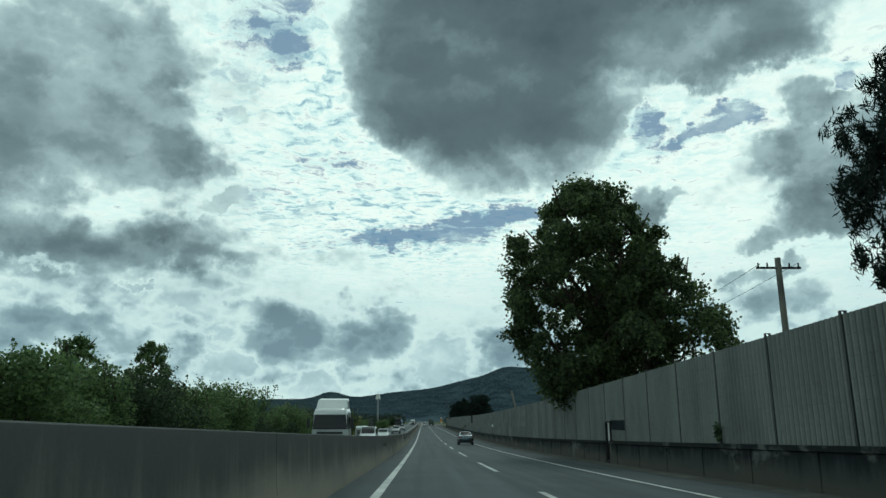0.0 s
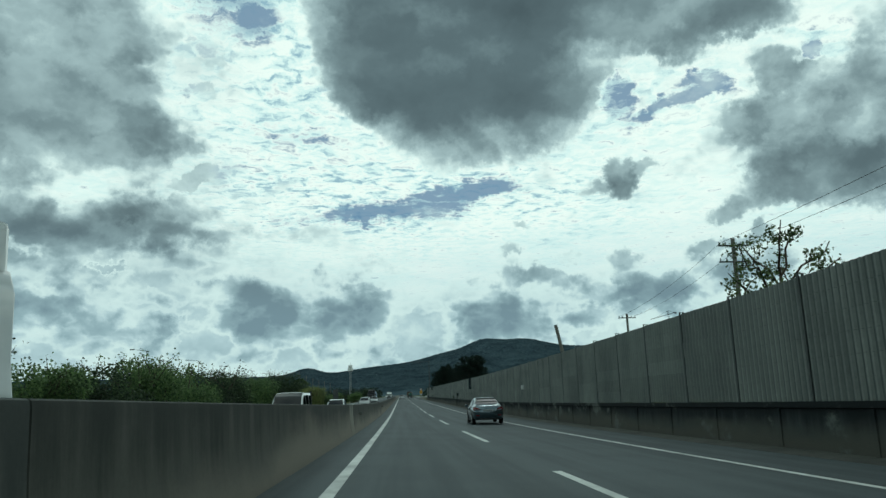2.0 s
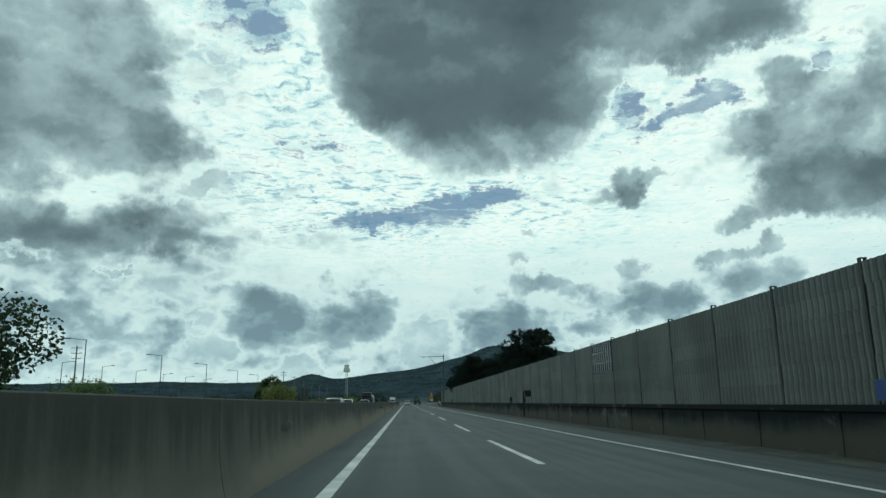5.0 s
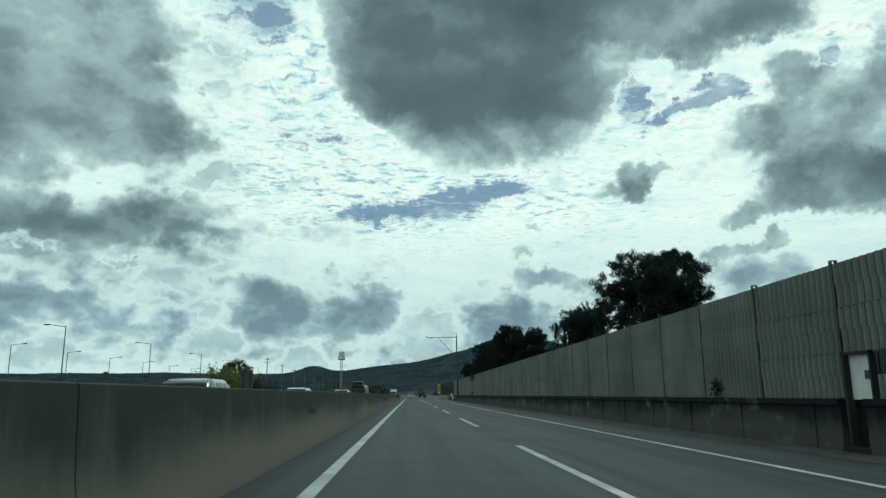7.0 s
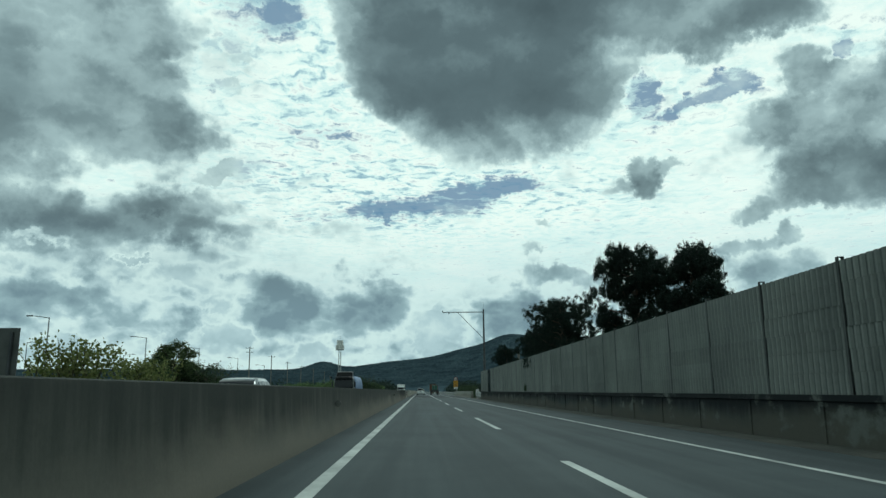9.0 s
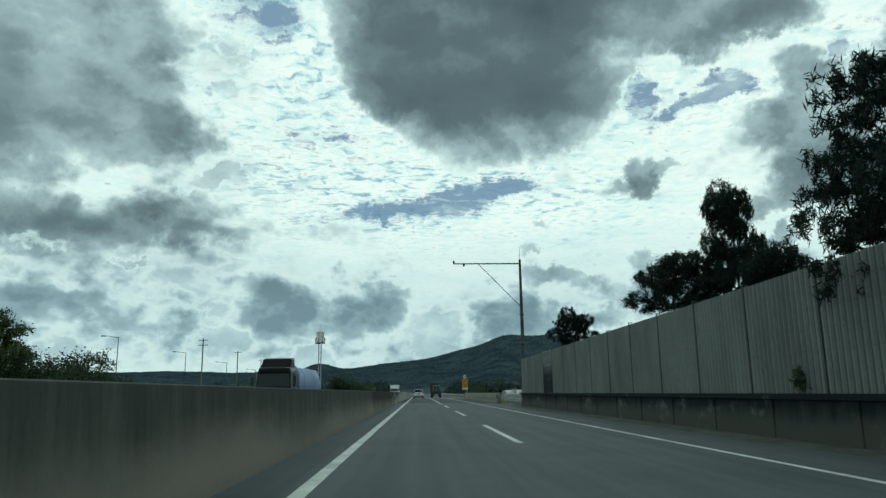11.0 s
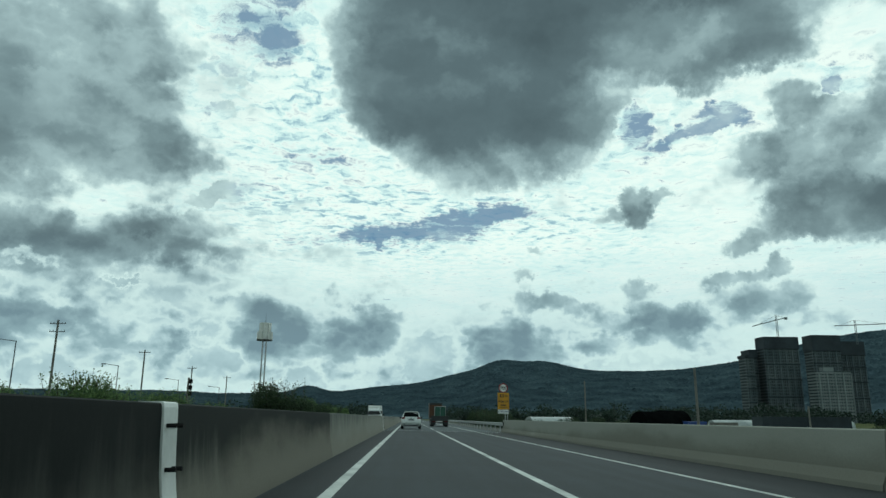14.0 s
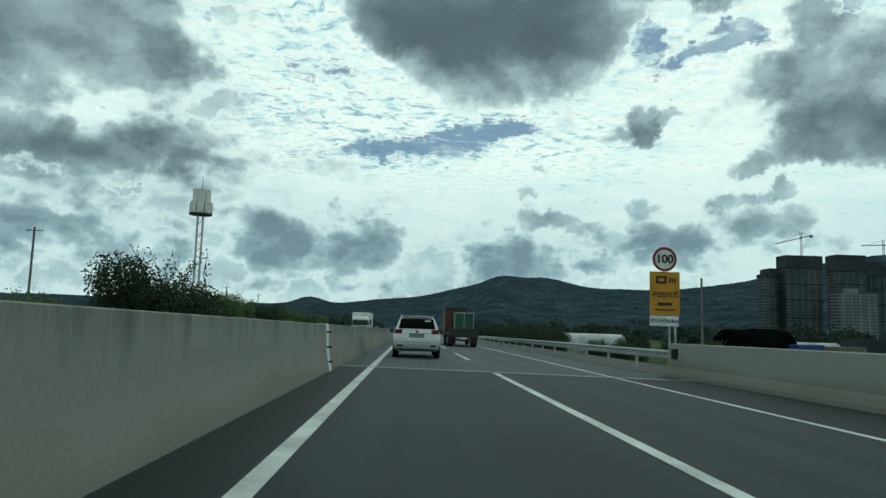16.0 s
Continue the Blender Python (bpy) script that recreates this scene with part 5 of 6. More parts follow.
# ---- building site, greenhouses, yard ----
def tower_block(x0, x1, y, top, bays, label, net=0.12, pale=False):
    """A frame of piers and spandrels round bays coloured dark as shade, with netting on top while it is unfinished."""
    st = base("apartment_block", (x0 + x1) / 2, y, LOW - 1, label, "apartment block", "blocks under construction")
    w, h, d = (x1 - x0) / 2, top - LOW + 1, 16.0
    mat = M_BUILD2 if pale else M_BUILD
    # solid core whose dark colour stands in for shade inside the open rooms
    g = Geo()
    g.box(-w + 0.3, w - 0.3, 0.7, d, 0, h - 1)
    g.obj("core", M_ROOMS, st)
    floors = int(h / 2.9)
    g = Geo()
    for i in range(floors):
        g.box(-w + 0.1, w - 0.1, 0.12, d - 0.1, i * 2.9, i * 2.9 + (1.7 if pale else 1.0))
    tagged(g.obj("spandrel_grid", mat, st), kind="stuff")
    g = Geo()
    step = 2 * w / bays
    for i in range(bays + 1):
        x = -w + step * i
        wide = step * (0.3 if i % 3 == 1 else 0.1)
        g.box(max(-w, x - wide), min(w, x + wide), -0.1 - 0.5 * (i % 3 == 1), 1.2, 0, h - 2)
    tagged(g.obj("pier_grid", mat, st), kind="stuff")
    if pale:
        g = Geo()
        g.box(-w * 0.5, w * 0.1, 2, 9, h - 2, h + 3)
        g.obj("lift_house", mat, st)
    else:
        g = Geo()
        g.box(-w - 0.5, w + 0.5, -1.2, d + 0.5, h * (1 - net), h + 1.2)
        g.obj("safety_net", M_NET, st)
        for k in (0.3, 0.5, 0.68):
            g = Geo()
            g.box(-w - 0.4, w + 0.4, -1.0, -0.7, h * k, h * k + 1.0)
            g.obj("scaffold_band", M_NET, st)
    return st


tower_block(331, 339, 985, 62, 4, "narrow unfinished concrete apartment block against the hill", 0.03)
tower_block(339.6, 347.5, 995, 68, 4, "narrow unfinished concrete apartment block with dark netting on top", 0.1)
tower_block(350.5, 385, 985, 80, 16, "tall unfinished concrete apartment block with dark netting on top", 0.13)
tower_block(408, 437, 1000, 84, 12, "tall unfinished concrete apartment block with dark netting on top", 0.17)
tower_block(386, 420, 960, 47, 13, "pale lower apartment block in front of taller ones", 0.03, True)
tower_block(440, 468, 1010, 79, 13, "tall unfinished concrete apartment block with dark netting on top", 0.16)


def crane(x, y, z0, top, jib0, jib1, tilt):
    st = base("tower_crane", x, y, z0, "thin tower crane standing over apartment blocks", "crane", "tower cranes")
    g = Geo()
    for dx in (-0.8, 0.8):
        g.box(dx - 0.18, dx + 0.18, -0.18, 0.18, 0, top - z0)
    for i in range(int((top - z0) / 2.2)):
        g.tube((-0.8, 0, i * 2.2), (0.8, 0, i * 2.2 + 2.2), 0.14, n=4)
    g.obj("mast", M_BUILD, st)
    g = Geo()
    h = top - z0 - 5
    g.tube((jib0, 0, h - tilt * jib0 * -1), (jib1, 0, h + tilt * jib1), 0.45, n=5)
    g.tube((0, 0, h + 5), (jib0 * 0.8, 0, h + tilt * jib0 * 0.8), 0.12, n=4)
    g.tube((0, 0, h + 5), (jib1 * 0.8, 0, h + tilt * jib1 * 0.8), 0.12, n=4)
    g.obj("jib", M_BUILD, st)
    g = Geo()
    g.box(jib1 - 2.5, jib1, -1, 1, h + tilt * jib1 - 2.2, h + tilt * jib1)
    g.obj("counterweight", M_BUILD, st)


crane(366, 985, 76, 103, -25, 11, 0.26)
crane(456, 1000, 76, 101, -22, 40, 0.05)


def tunnel(name, x, y, w, h, length, mat, label, turn=0.0, category="greenhouse", hoops=True):
    st = base(name, x, y, field(x, y) - 0.1, label, category, "greenhouses")
    st.rotation_euler = (0, 0, turn)
    g = Geo()
    n = 14
    ys = steps(0, length, 4)
    for yy in ys:
        for i in range(n + 1):
            a = math.pi * i / n
            g.v.append((-w / 2 * math.cos(a), yy, h * math.sin(a) ** 0.8))
    k = n + 1
    g.f = [(j * k + i, j * k + i + 1, (j + 1) * k + i + 1, (j + 1) * k + i) for j in range(len(ys) - 1) for i in range(n)]
    g.f.append(tuple(range(k)))
    g.f.append(tuple((len(ys) - 1) * k + i for i in range(k)))
    g.obj("cover", mat, st)
    if hoops:
        for yy in ys[::2]:
            g = Geo()
            for i in range(n):
                a, b = math.pi * i / n, math.pi * (i + 1) / n
                g.tube((-w / 2 * 1.005 * math.cos(a), yy, h * 1.005 * math.sin(a) ** 0.8), (-w / 2 * 1.005 * math.cos(b), yy, h * 1.005 * math.sin(b) ** 0.8), 0.035, n=4, caps=False)
            g.obj("hoop", M_GALV, st)
    return st


for x, y, turn in ((29.5, 468, -1.3), (31, 476, -1.3)):
    tunnel("greenhouse", x, y, 5.5, 3.2, 11, M_VINYL, "white vinyl tunnel greenhouse in the fields", turn)
for x, y, turn in ((92, 512, -1.5), (118, 508, -1.5)):
    tunnel("greenhouse", x, y, 5, 2.6, 15, M_VINYL, "white vinyl tunnel greenhouse in the fields", turn)
tunnel("shade_house", 48.2, 444, 6.4, 4.4, 9, M_TARP, "black shade-net tunnel house with an open dark end", -1.2, "shed", False)
tunnel("shade_house", 53.5, 447, 7.0, 4.6, 6, M_TARP, "black shade-net tunnel house beside another one", -1.2, "shed", False)
for x, y, w, d, h, mat, nm, lab in ((58.8, 440, 3.9, 2.4, 2.4, M_BLUEBOX, "shipping_container", "blue steel container in the yard"), (65.2, 441, 4.8, 2.6, 2.2, M_CONC, "site_cabin", "grey site cabin in the yard"), (106, 484, 24, 6, 3.6, M_NET, "farm_shed", "long low dark farm shed in the fields")):
    st = base(nm, x, y, field(x, y) - 0.1, lab, "container")
    g = Geo()
    g.box(-w / 2, w / 2, 0, d, 0, h)
    g.obj("body", mat, st, bevel=0.04)
    g = Geo()
    for i in range(int(w / 0.35)):
        g.box(-w / 2 + 0.12 + i * 0.35, -w / 2 + 0.27 + i * 0.35, -0.035, 0.01, 0.15, h - 0.15)
    g.obj("corrugation", mat, st)
for x, y, h in ((27, 402, 6.5), (23.5, 352, 5.0), (47, 378, 2.6)):
    utility_pole(x, y, h, plain=True, r=0.09, label="thin pale pole standing in the fields", group="thin poles in the fields")


# ---- vehicles ----
def paint(name, rgb, metal=0.0, rough=0.3):
    m = material(name, (tuple(c * 0.96 for c in rgb), rgb), 0.9, rough, metal=metal, coat=0.8, fine=0.04)
    return m


M_SLATE = paint("slate_blue_paint", (74, 91, 99), 0.7, 0.2)
M_CARWHITE = paint("white_car_paint", (196, 202, 200))
M_CARSILVER = paint("silver_car_paint", (128, 134, 134), 0.4)
M_CARBLACK = material("black_lorry_paint", ((8, 10, 12), (13, 16, 18)), 0.9, 0.3, fine=0.04, spec=0.08)
M_CARGREY = paint("grey_car_paint", (70, 74, 76), 0.3)
M_CARGLASS = glassy("dark_car_glass", (9, 12, 13), 0.05, 0.5, 1.14)
M_CABGLASS = glassy("clear_cab_glass", (14, 18, 20), 0.06, 0.3)
M_TAIL = glassy("red_lamp_lens", (84, 9, 15), 0.15, 0.2)
M_CLEAR = glassy("clear_lamp_lens", (150, 156, 158), 0.1)
M_CHROME = material("chrome", ((170, 174, 176), (196, 200, 200)), 4.0, 0.12, metal=1.0)
M_TRIM = material("dark_plastic_trim", ((26, 28, 29), (40, 42, 43)), 3.0, 0.6)
M_ORANGE = material("rusty_orange_load", ((62, 38, 24), (90, 56, 32)), 1.2, 0.7, fine=0.3)
M_GREEN = material("green_cargo_sheet", ((14, 62, 50), (22, 84, 66)), 1.5, 0.5, fine=0.2)
M_BLUETARP = material("blue_tarpaulin", ((52, 84, 128), (112, 140, 172)), 0.9, 0.45, stretch=(1, 1.5, 0.3), detail=3.0)
M_RIM = material("alloy_rim", ((120, 124, 126), (150, 154, 154)), 5.0, 0.3, metal=0.9)


class Body:
    """A car body lofted through cross-sections along y: rows of y, sill, belt, top, half-widths at sill, belt and top."""

    def __init__(self, rows, soft=0.055):
        r = np.array(rows, float)
        ys = np.linspace(r[0, 0], r[-1, 0], 240)
        near = np.exp(-0.5 * ((ys[:, None] - ys[None, :]) / soft) ** 2)
        near /= near.sum(1)[:, None]
        cols = [near @ np.interp(ys, r[:, 0], r[:, i]) for i in range(1, 7)]
        self.rows = np.stack([ys] + cols, axis=1)

    def at(self, y):
        r = self.rows
        return [np.interp(y, r[:, 0], r[:, i]) for i in range(1, 7)]

    def section(self, y):
        z0, zb, zt, w0, wb, wt = self.at(y)
        zt = max(zt, zb + 0.02)
        zm = z0 + (zb - z0) * 0.45
        pts = [(0, z0), (w0 * 0.85, z0), (w0, z0 + 0.07), (wb * 0.995, zm), (wb, zm + (zb - zm) * 0.55), (wb * 0.975, zb)]
        hi = zt - zb
        for k in (0.2, 0.5, 0.8):
            pts.append((wb * 0.955 + (wt - wb * 0.955) * k, zb + hi * k * 0.97))
        pts += [(wt * 0.93, zt - hi * 0.02), (wt * 0.55, zt + 0.004 * hi), (0, zt + 0.012 * hi)]
        return pts

    def mesh(self, name, mat):
        g = Geo()
        ys = np.concatenate([np.linspace(self.rows[0, 0], self.rows[0, 0] + 0.5, 16)[:-1], np.linspace(self.rows[0, 0] + 0.5, self.rows[-1, 0], 54)])
        for y in ys:
            s = self.section(y)
            g.v += [(x, y, z) for x, z in s] + [(-x, y, z) for x, z in reversed(s[1:-1])]
        k = 2 * len(s) - 2
        for i in range(len(ys) - 1):
            for j in range(k):
                g.f.append((i * k + j, i * k + (j + 1) % k, (i + 1) * k + (j + 1) % k, (i + 1) * k + j))
        g.f += [tuple(range(k)), tuple((len(ys) - 1) * k + j for j in range(k))]
        return g.mesh(name, mat, smooth=True)

    def over(self, y0, y1, inset, lift=0.022, n=18):
        """A pane that follows the top line between y0 and y1."""
        g = Geo()
        ys = np.linspace(y0, y1, n)
        for y in ys:
            z0, zb, zt, w0, wb, wt = self.at(y)
            hi = zt - zb
            slope = (self.at(y + 0.02)[2] - self.at(y - 0.02)[2]) / 0.04
            ln = math.hypot(1, slope)
            for k in (-1, -0.8, -0.4, 0, 0.4, 0.8, 1):
                x = wt * inset * k
                z = zt + hi * (0.012 - 0.03 * abs(k) ** 2)
                g.v.append((x, y - lift * slope / ln, z + lift / ln))
        g.f = [(i * 7 + j, i * 7 + j + 1, (i + 1) * 7 + j + 1, (i + 1) * 7 + j) for i in range(n - 1) for j in range(6)]
        return g

    def side(self, y0, y1, lo, hi, sign, cut0=0.0, cut1=0.0, lift=0.01, n=7):
        """A side pane between belt and roof; cut0 and cut1 slant its ends."""
        g = Geo()
        for i in range(n):
            for k in (lo, (lo + hi) / 2, hi):
                f = (k - lo) / (hi - lo)
                y = (y0 + cut0 * f) + ((y1 - cut1 * f) - (y0 + cut0 * f)) * i / (n - 1)
                z0, zb, zt, w0, wb, wt = self.at(y)
                x = wb * 0.955 + (wt - wb * 0.955) * k + lift
                g.v.append((sign * x, y, zb + (zt - zb) * k * 0.97))
        g.f = [(i * 3 + j, i * 3 + j + 1, (i + 1) * 3 + j + 1, (i + 1) * 3 + j) for i in range(n - 1) for j in range(2)]
        return g


def wheel(parent, x, y, r, w, sign):
    g = Geo()
    prof = [(-w / 2, r * 0.62), (-w / 2, r * 0.94), (-w * 0.32, r), (w * 0.32, r), (w / 2, r * 0.94), (w / 2, r * 0.62)]
    n = 28
    for i in range(n):
        a = 2 * math.pi * i / n
        g.v += [(px, pr * math.cos(a), pr * math.sin(a)) for px, pr in prof]
    k = len(prof)
    g.f = [(i * k + j, i * k + j + 1, ((i + 1) % n) * k + j + 1, ((i + 1) % n) * k + j) for i in range(n) for j in range(k - 1)]
    wh = new("wheel")
    wh.parent = parent
    wh.location = (x, y, r)
    g.obj("tyre", M_BLACK, wh, smooth=True)
    g = Geo()
    o = sign * w * 0.5
    n = 24
    for q, rr in ((o - sign * 0.02, r * 0.64), (o + sign * 0.004, r * 0.63), (o + sign * 0.004, r * 0.57), (o - sign * 0.02, r * 0.55)):
        g.v += [(q, rr * math.cos(2 * math.pi * i / n), rr * math.sin(2 * math.pi * i / n)) for i in range(n)]
    g.f += [(k * n + i, k * n + (i + 1) % n, (k + 1) * n + (i + 1) % n, (k + 1) * n + i) for k in range(3) for i in range(n)]
    for i in range(5):
        a = 2 * math.pi * i / 5 + 0.3
        c, s = math.cos(a), math.sin(a)
        px, py = -s * r * 0.1, c * r * 0.1
        g.add([(o, px * 1.3 + 0.05 * r * c, py * 1.3 + 0.05 * r * s), (o, -px * 1.3 + 0.05 * r * c, -py * 1.3 + 0.05 * r * s), (o, -px + c * r * 0.64, -py + s * r * 0.64), (o, px + c * r * 0.64, py + s * r * 0.64)], [(0, 1, 2, 3)])
    g.tube((o - sign * 0.02, 0, 0), (o + sign * 0.005, 0, 0), r * 0.16, n=12)
    g.obj("rim", M_RIM, wh)
    return wh


def finish(st, x, y, turn=0.0, z=None):
    """Stands a vehicle, built from its tail forward along +y, on the road."""
    zz = ground(x, y) if z is None else z
    st.matrix_basis = pose(x, y, zz, 0, 0, math.degrees(turn))
    return st


def arches(st, body, axles, r):
    for y in axles:
        for s in (-1, 1):
            z0, zb, zt, w0, wb, wt = body.at(y)
            g = Geo()
            n = 16
            x = s * (wb + 0.004)
            g.v = [(x, y + (r + 0.06) * math.cos(math.pi * i / n), r + (r + 0.06) * math.sin(math.pi * i / n)) for i in range(n + 1)]
            g.v += [(x, y + (r + 0.06), z0 - 0.02), (x, y - (r + 0.06), z0 - 0.02)]
            g.f = [tuple(range(n + 1)) + (n + 2, n + 1)]
            g.obj("wheel_arch", M_BLACK, st)


def slab(st, name, mat, x0, x1, y0, y1, z0, z1, bevel=0.015, label=""):
    g = Geo()
    g.box(x0, x1, y0, y1, z0, z1)
    return g.obj(name, mat, st, label, bevel=bevel, smooth=False)


def lens(st, name, body, mat, y0, y1, z0, z1, sign, lift=0.012, inner=0.0, label="", taper=0.0):
    """A lamp that wraps round a rear corner, following the body's side and tail."""
    g = Geo()
    ys = np.linspace(y0, y1, 6)
    for k in (0, 0.5, 1):
        for y in ys:
            z = z0 + (z1 - z0) * taper * (y - y0) / (y1 - y0) * (1 - k) + (z1 - z0) * k
            r0, zb, zt, w0, wb, wt = body.at(y)
            w = wb if z < zb else wb * 0.955 + (wt - wb * 0.955) * min(1, (z - zb) / max(0.05, zt - zb))
            g.v.append((sign * (w + lift), y - lift * 0.5 + inner * k, z))
        
    n = len(ys)
    g.f = [(j * n + i, j * n + i + 1, (j + 1) * n + i + 1, (j + 1) * n + i) for j in range(2) for i in range(n - 1)]
    return g.obj(name, mat, st, label)


def tail_patch(body, sign, x0, x1, z0, top, lift=0.012, nx=10, nz=4):
    """A lamp that lies on a car's tail between x0 and x1, from z0 up to top(share of the width)."""
    g = Geo()
    for i in range(nx + 1):
        f = i / nx
        x = x0 + (x1 - x0) * f
        for j in range(nz + 1):
            z = z0 + (top(f) - z0) * j / nz
            y = 0.0
            while y < 0.6:
                low, zb, zt, w0, wb, wt = body.at(y)
                w = wb if z < zb else wb * 0.955 + (wt - wb * 0.955) * min(1, (z - zb) / max(0.02, zt - zb))
                if low <= z <= zt and w >= x:
                    break
                y += 0.005
            g.v.append((sign * (x + lift * 0.4), y - lift, z))
    k = nz + 1
    g.f = [(i * k + j, i * k + j + 1, (i + 1) * k + j + 1, (i + 1) * k + j) for i in range(nx) for j in range(nz)]
    return g


# -- grey-blue saloon in the outer lane
def saloon(x, y, mat, label, turn=0.0):
    st = tagged(new("saloon_car"), label, "car")
    b = Body([(0.00, 0.42, 0.72, 0.78, 0.66, 0.70, 0.62), (0.06, 0.30, 0.80, 0.92, 0.74, 0.78, 0.66), (0.14, 0.27, 0.84, 1.02, 0.78, 0.82, 0.68), (0.30, 0.25, 0.87, 1.055, 0.80, 0.845, 0.70),
              (0.55, 0.24, 0.90, 1.08, 0.82, 0.85, 0.69), (0.75, 0.24, 0.91, 1.12, 0.82, 0.85, 0.67), (1.05, 0.23, 0.92, 1.29, 0.83, 0.85, 0.62), (1.40, 0.22, 0.92, 1.41, 0.83, 0.85, 0.58), (1.75, 0.22, 0.92, 1.452, 0.83, 0.85, 0.57),
              (2.15, 0.22, 0.92, 1.45, 0.83, 0.85, 0.58), (2.55, 0.22, 0.91, 1.38, 0.83, 0.85, 0.60), (2.95, 0.22, 0.90, 1.20, 0.83, 0.85, 0.64), (3.30, 0.22, 0.88, 1.00, 0.83, 0.85, 0.70),
              (3.70, 0.22, 0.82, 0.93, 0.82, 0.84, 0.68), (4.05, 0.22, 0.72, 0.82, 0.78, 0.80, 0.62), (4.28, 0.24, 0.58, 0.68, 0.68, 0.70, 0.52), (4.37, 0.32, 0.50, 0.58, 0.58, 0.60, 0.44)])
    part("body", b.mesh("saloon_body", mat), st)
    b.over(0.70, 1.56, 0.92, 0.012).obj("rear_window", M_CARGLASS, st, smooth=True)
    b.over(2.45, 3.22, 0.92).obj("windscreen", M_CARGLASS, st, smooth=True)
    for s in (-1, 1):
        b.side(1.12, 1.92, 0.12, 0.86, s, 0.28, 0.02).obj("side_window", M_CARGLASS, st, smooth=True)
        b.side(1.98, 2.9, 0.12, 0.86, s, 0.0, 0.42).obj("side_window", M_CARGLASS, st, smooth=True)
        b.side(1.05, 3.0, 0.03, 0.1, s, 0.0, 0.0, 0.014).obj("window_trim", M_TRIM, st)
        lens(st, "tail_lamp", b, M_TAIL, 0.05, 0.58, 0.78, 0.98, s, 0.022, 0.02, "red tail lamp lens", 0.85)
        tail_patch(b, s, 0.46, 0.80, 0.80, lambda f: 0.865 + 0.1 * f).obj("tail_lamp", M_TAIL, st, "red tail lamp lens")
        tail_patch(b, s, 0.5, 0.68, 0.79, lambda f: 0.825, 0.02).obj("reverse_lamp", M_CLEAR, st, "clear reverse lamp lens")
        slab(st, "reflector", M_TAIL, s * 0.6 - 0.09, s * 0.6 + 0.09, -0.02, 0.1, 0.47, 0.53, 0.01)
        lens(st, "headlamp", b, M_CLEAR, 3.85, 4.25, 0.6, 0.72, s)
        g = Geo()
        g.box(s * 0.87 if s > 0 else -1.03, 1.03 if s > 0 else -0.87, 2.72, 2.84, 0.93, 1.06)
        g.obj("mirror", mat, st, bevel=0.03)
        for yy in (1.35, 2.28):
            slab(st, "door_handle", mat, s * 0.853 - 0.02, s * 0.853 + 0.02, yy, yy + 0.18, 0.78, 0.81, 0.008)
        for yy in (1.1, 1.95, 2.98):
            slab(st, "door_seam", M_TRIM, s * 0.85 - 0.003, s * 0.85 + 0.003, yy, yy + 0.008, 0.34, 0.9, 0)
        slab(st, "sill", M_TRIM, s * 0.80 - 0.03, s * 0.80 + 0.035, 1.05, 3.1, 0.2, 0.28)
    plate = slab(st, "number_plate", M_CLEAR, -0.27, 0.27, -0.012, 0.04, 0.715, 0.83, 0.004)
    for i in range(6):
        slab(plate, "plate_mark", M_INK, -0.2 + i * 0.068, -0.16 + i * 0.068, -0.016, -0.01, 0.745, 0.8, 0)
    slab(st, "boot_seam", M_TRIM, -0.45, 0.45, -0.002, 0.05, 0.685, 0.692, 0)
    g = Geo()
    g.tube((0, 0.085, 0.945), (0, 0.04, 0.935), 0.035, n=14)
    g.obj("badge", M_CHROME, st)
    slab(st, "bumper_insert", M_TRIM, -0.5, 0.5, 0.03, 0.2, 0.27, 0.34)
    g = Geo()
    g.tube((0, 1.5, 1.43), (0, 1.38, 1.56), 0.006, n=5)
    g.obj("aerial", M_BLACK, st)
    for yy in (0.82, 3.39):
        for s in (-1, 1):
            wheel(st, s * 0.77, yy, 0.305, 0.19, s)
    arches(st, b, (0.82, 3.39), 0.305)
    return finish(st, x, y, turn)


saloon(5.74, 81.5, M_SLATE, "slate blue-grey saloon car in the outer lane")


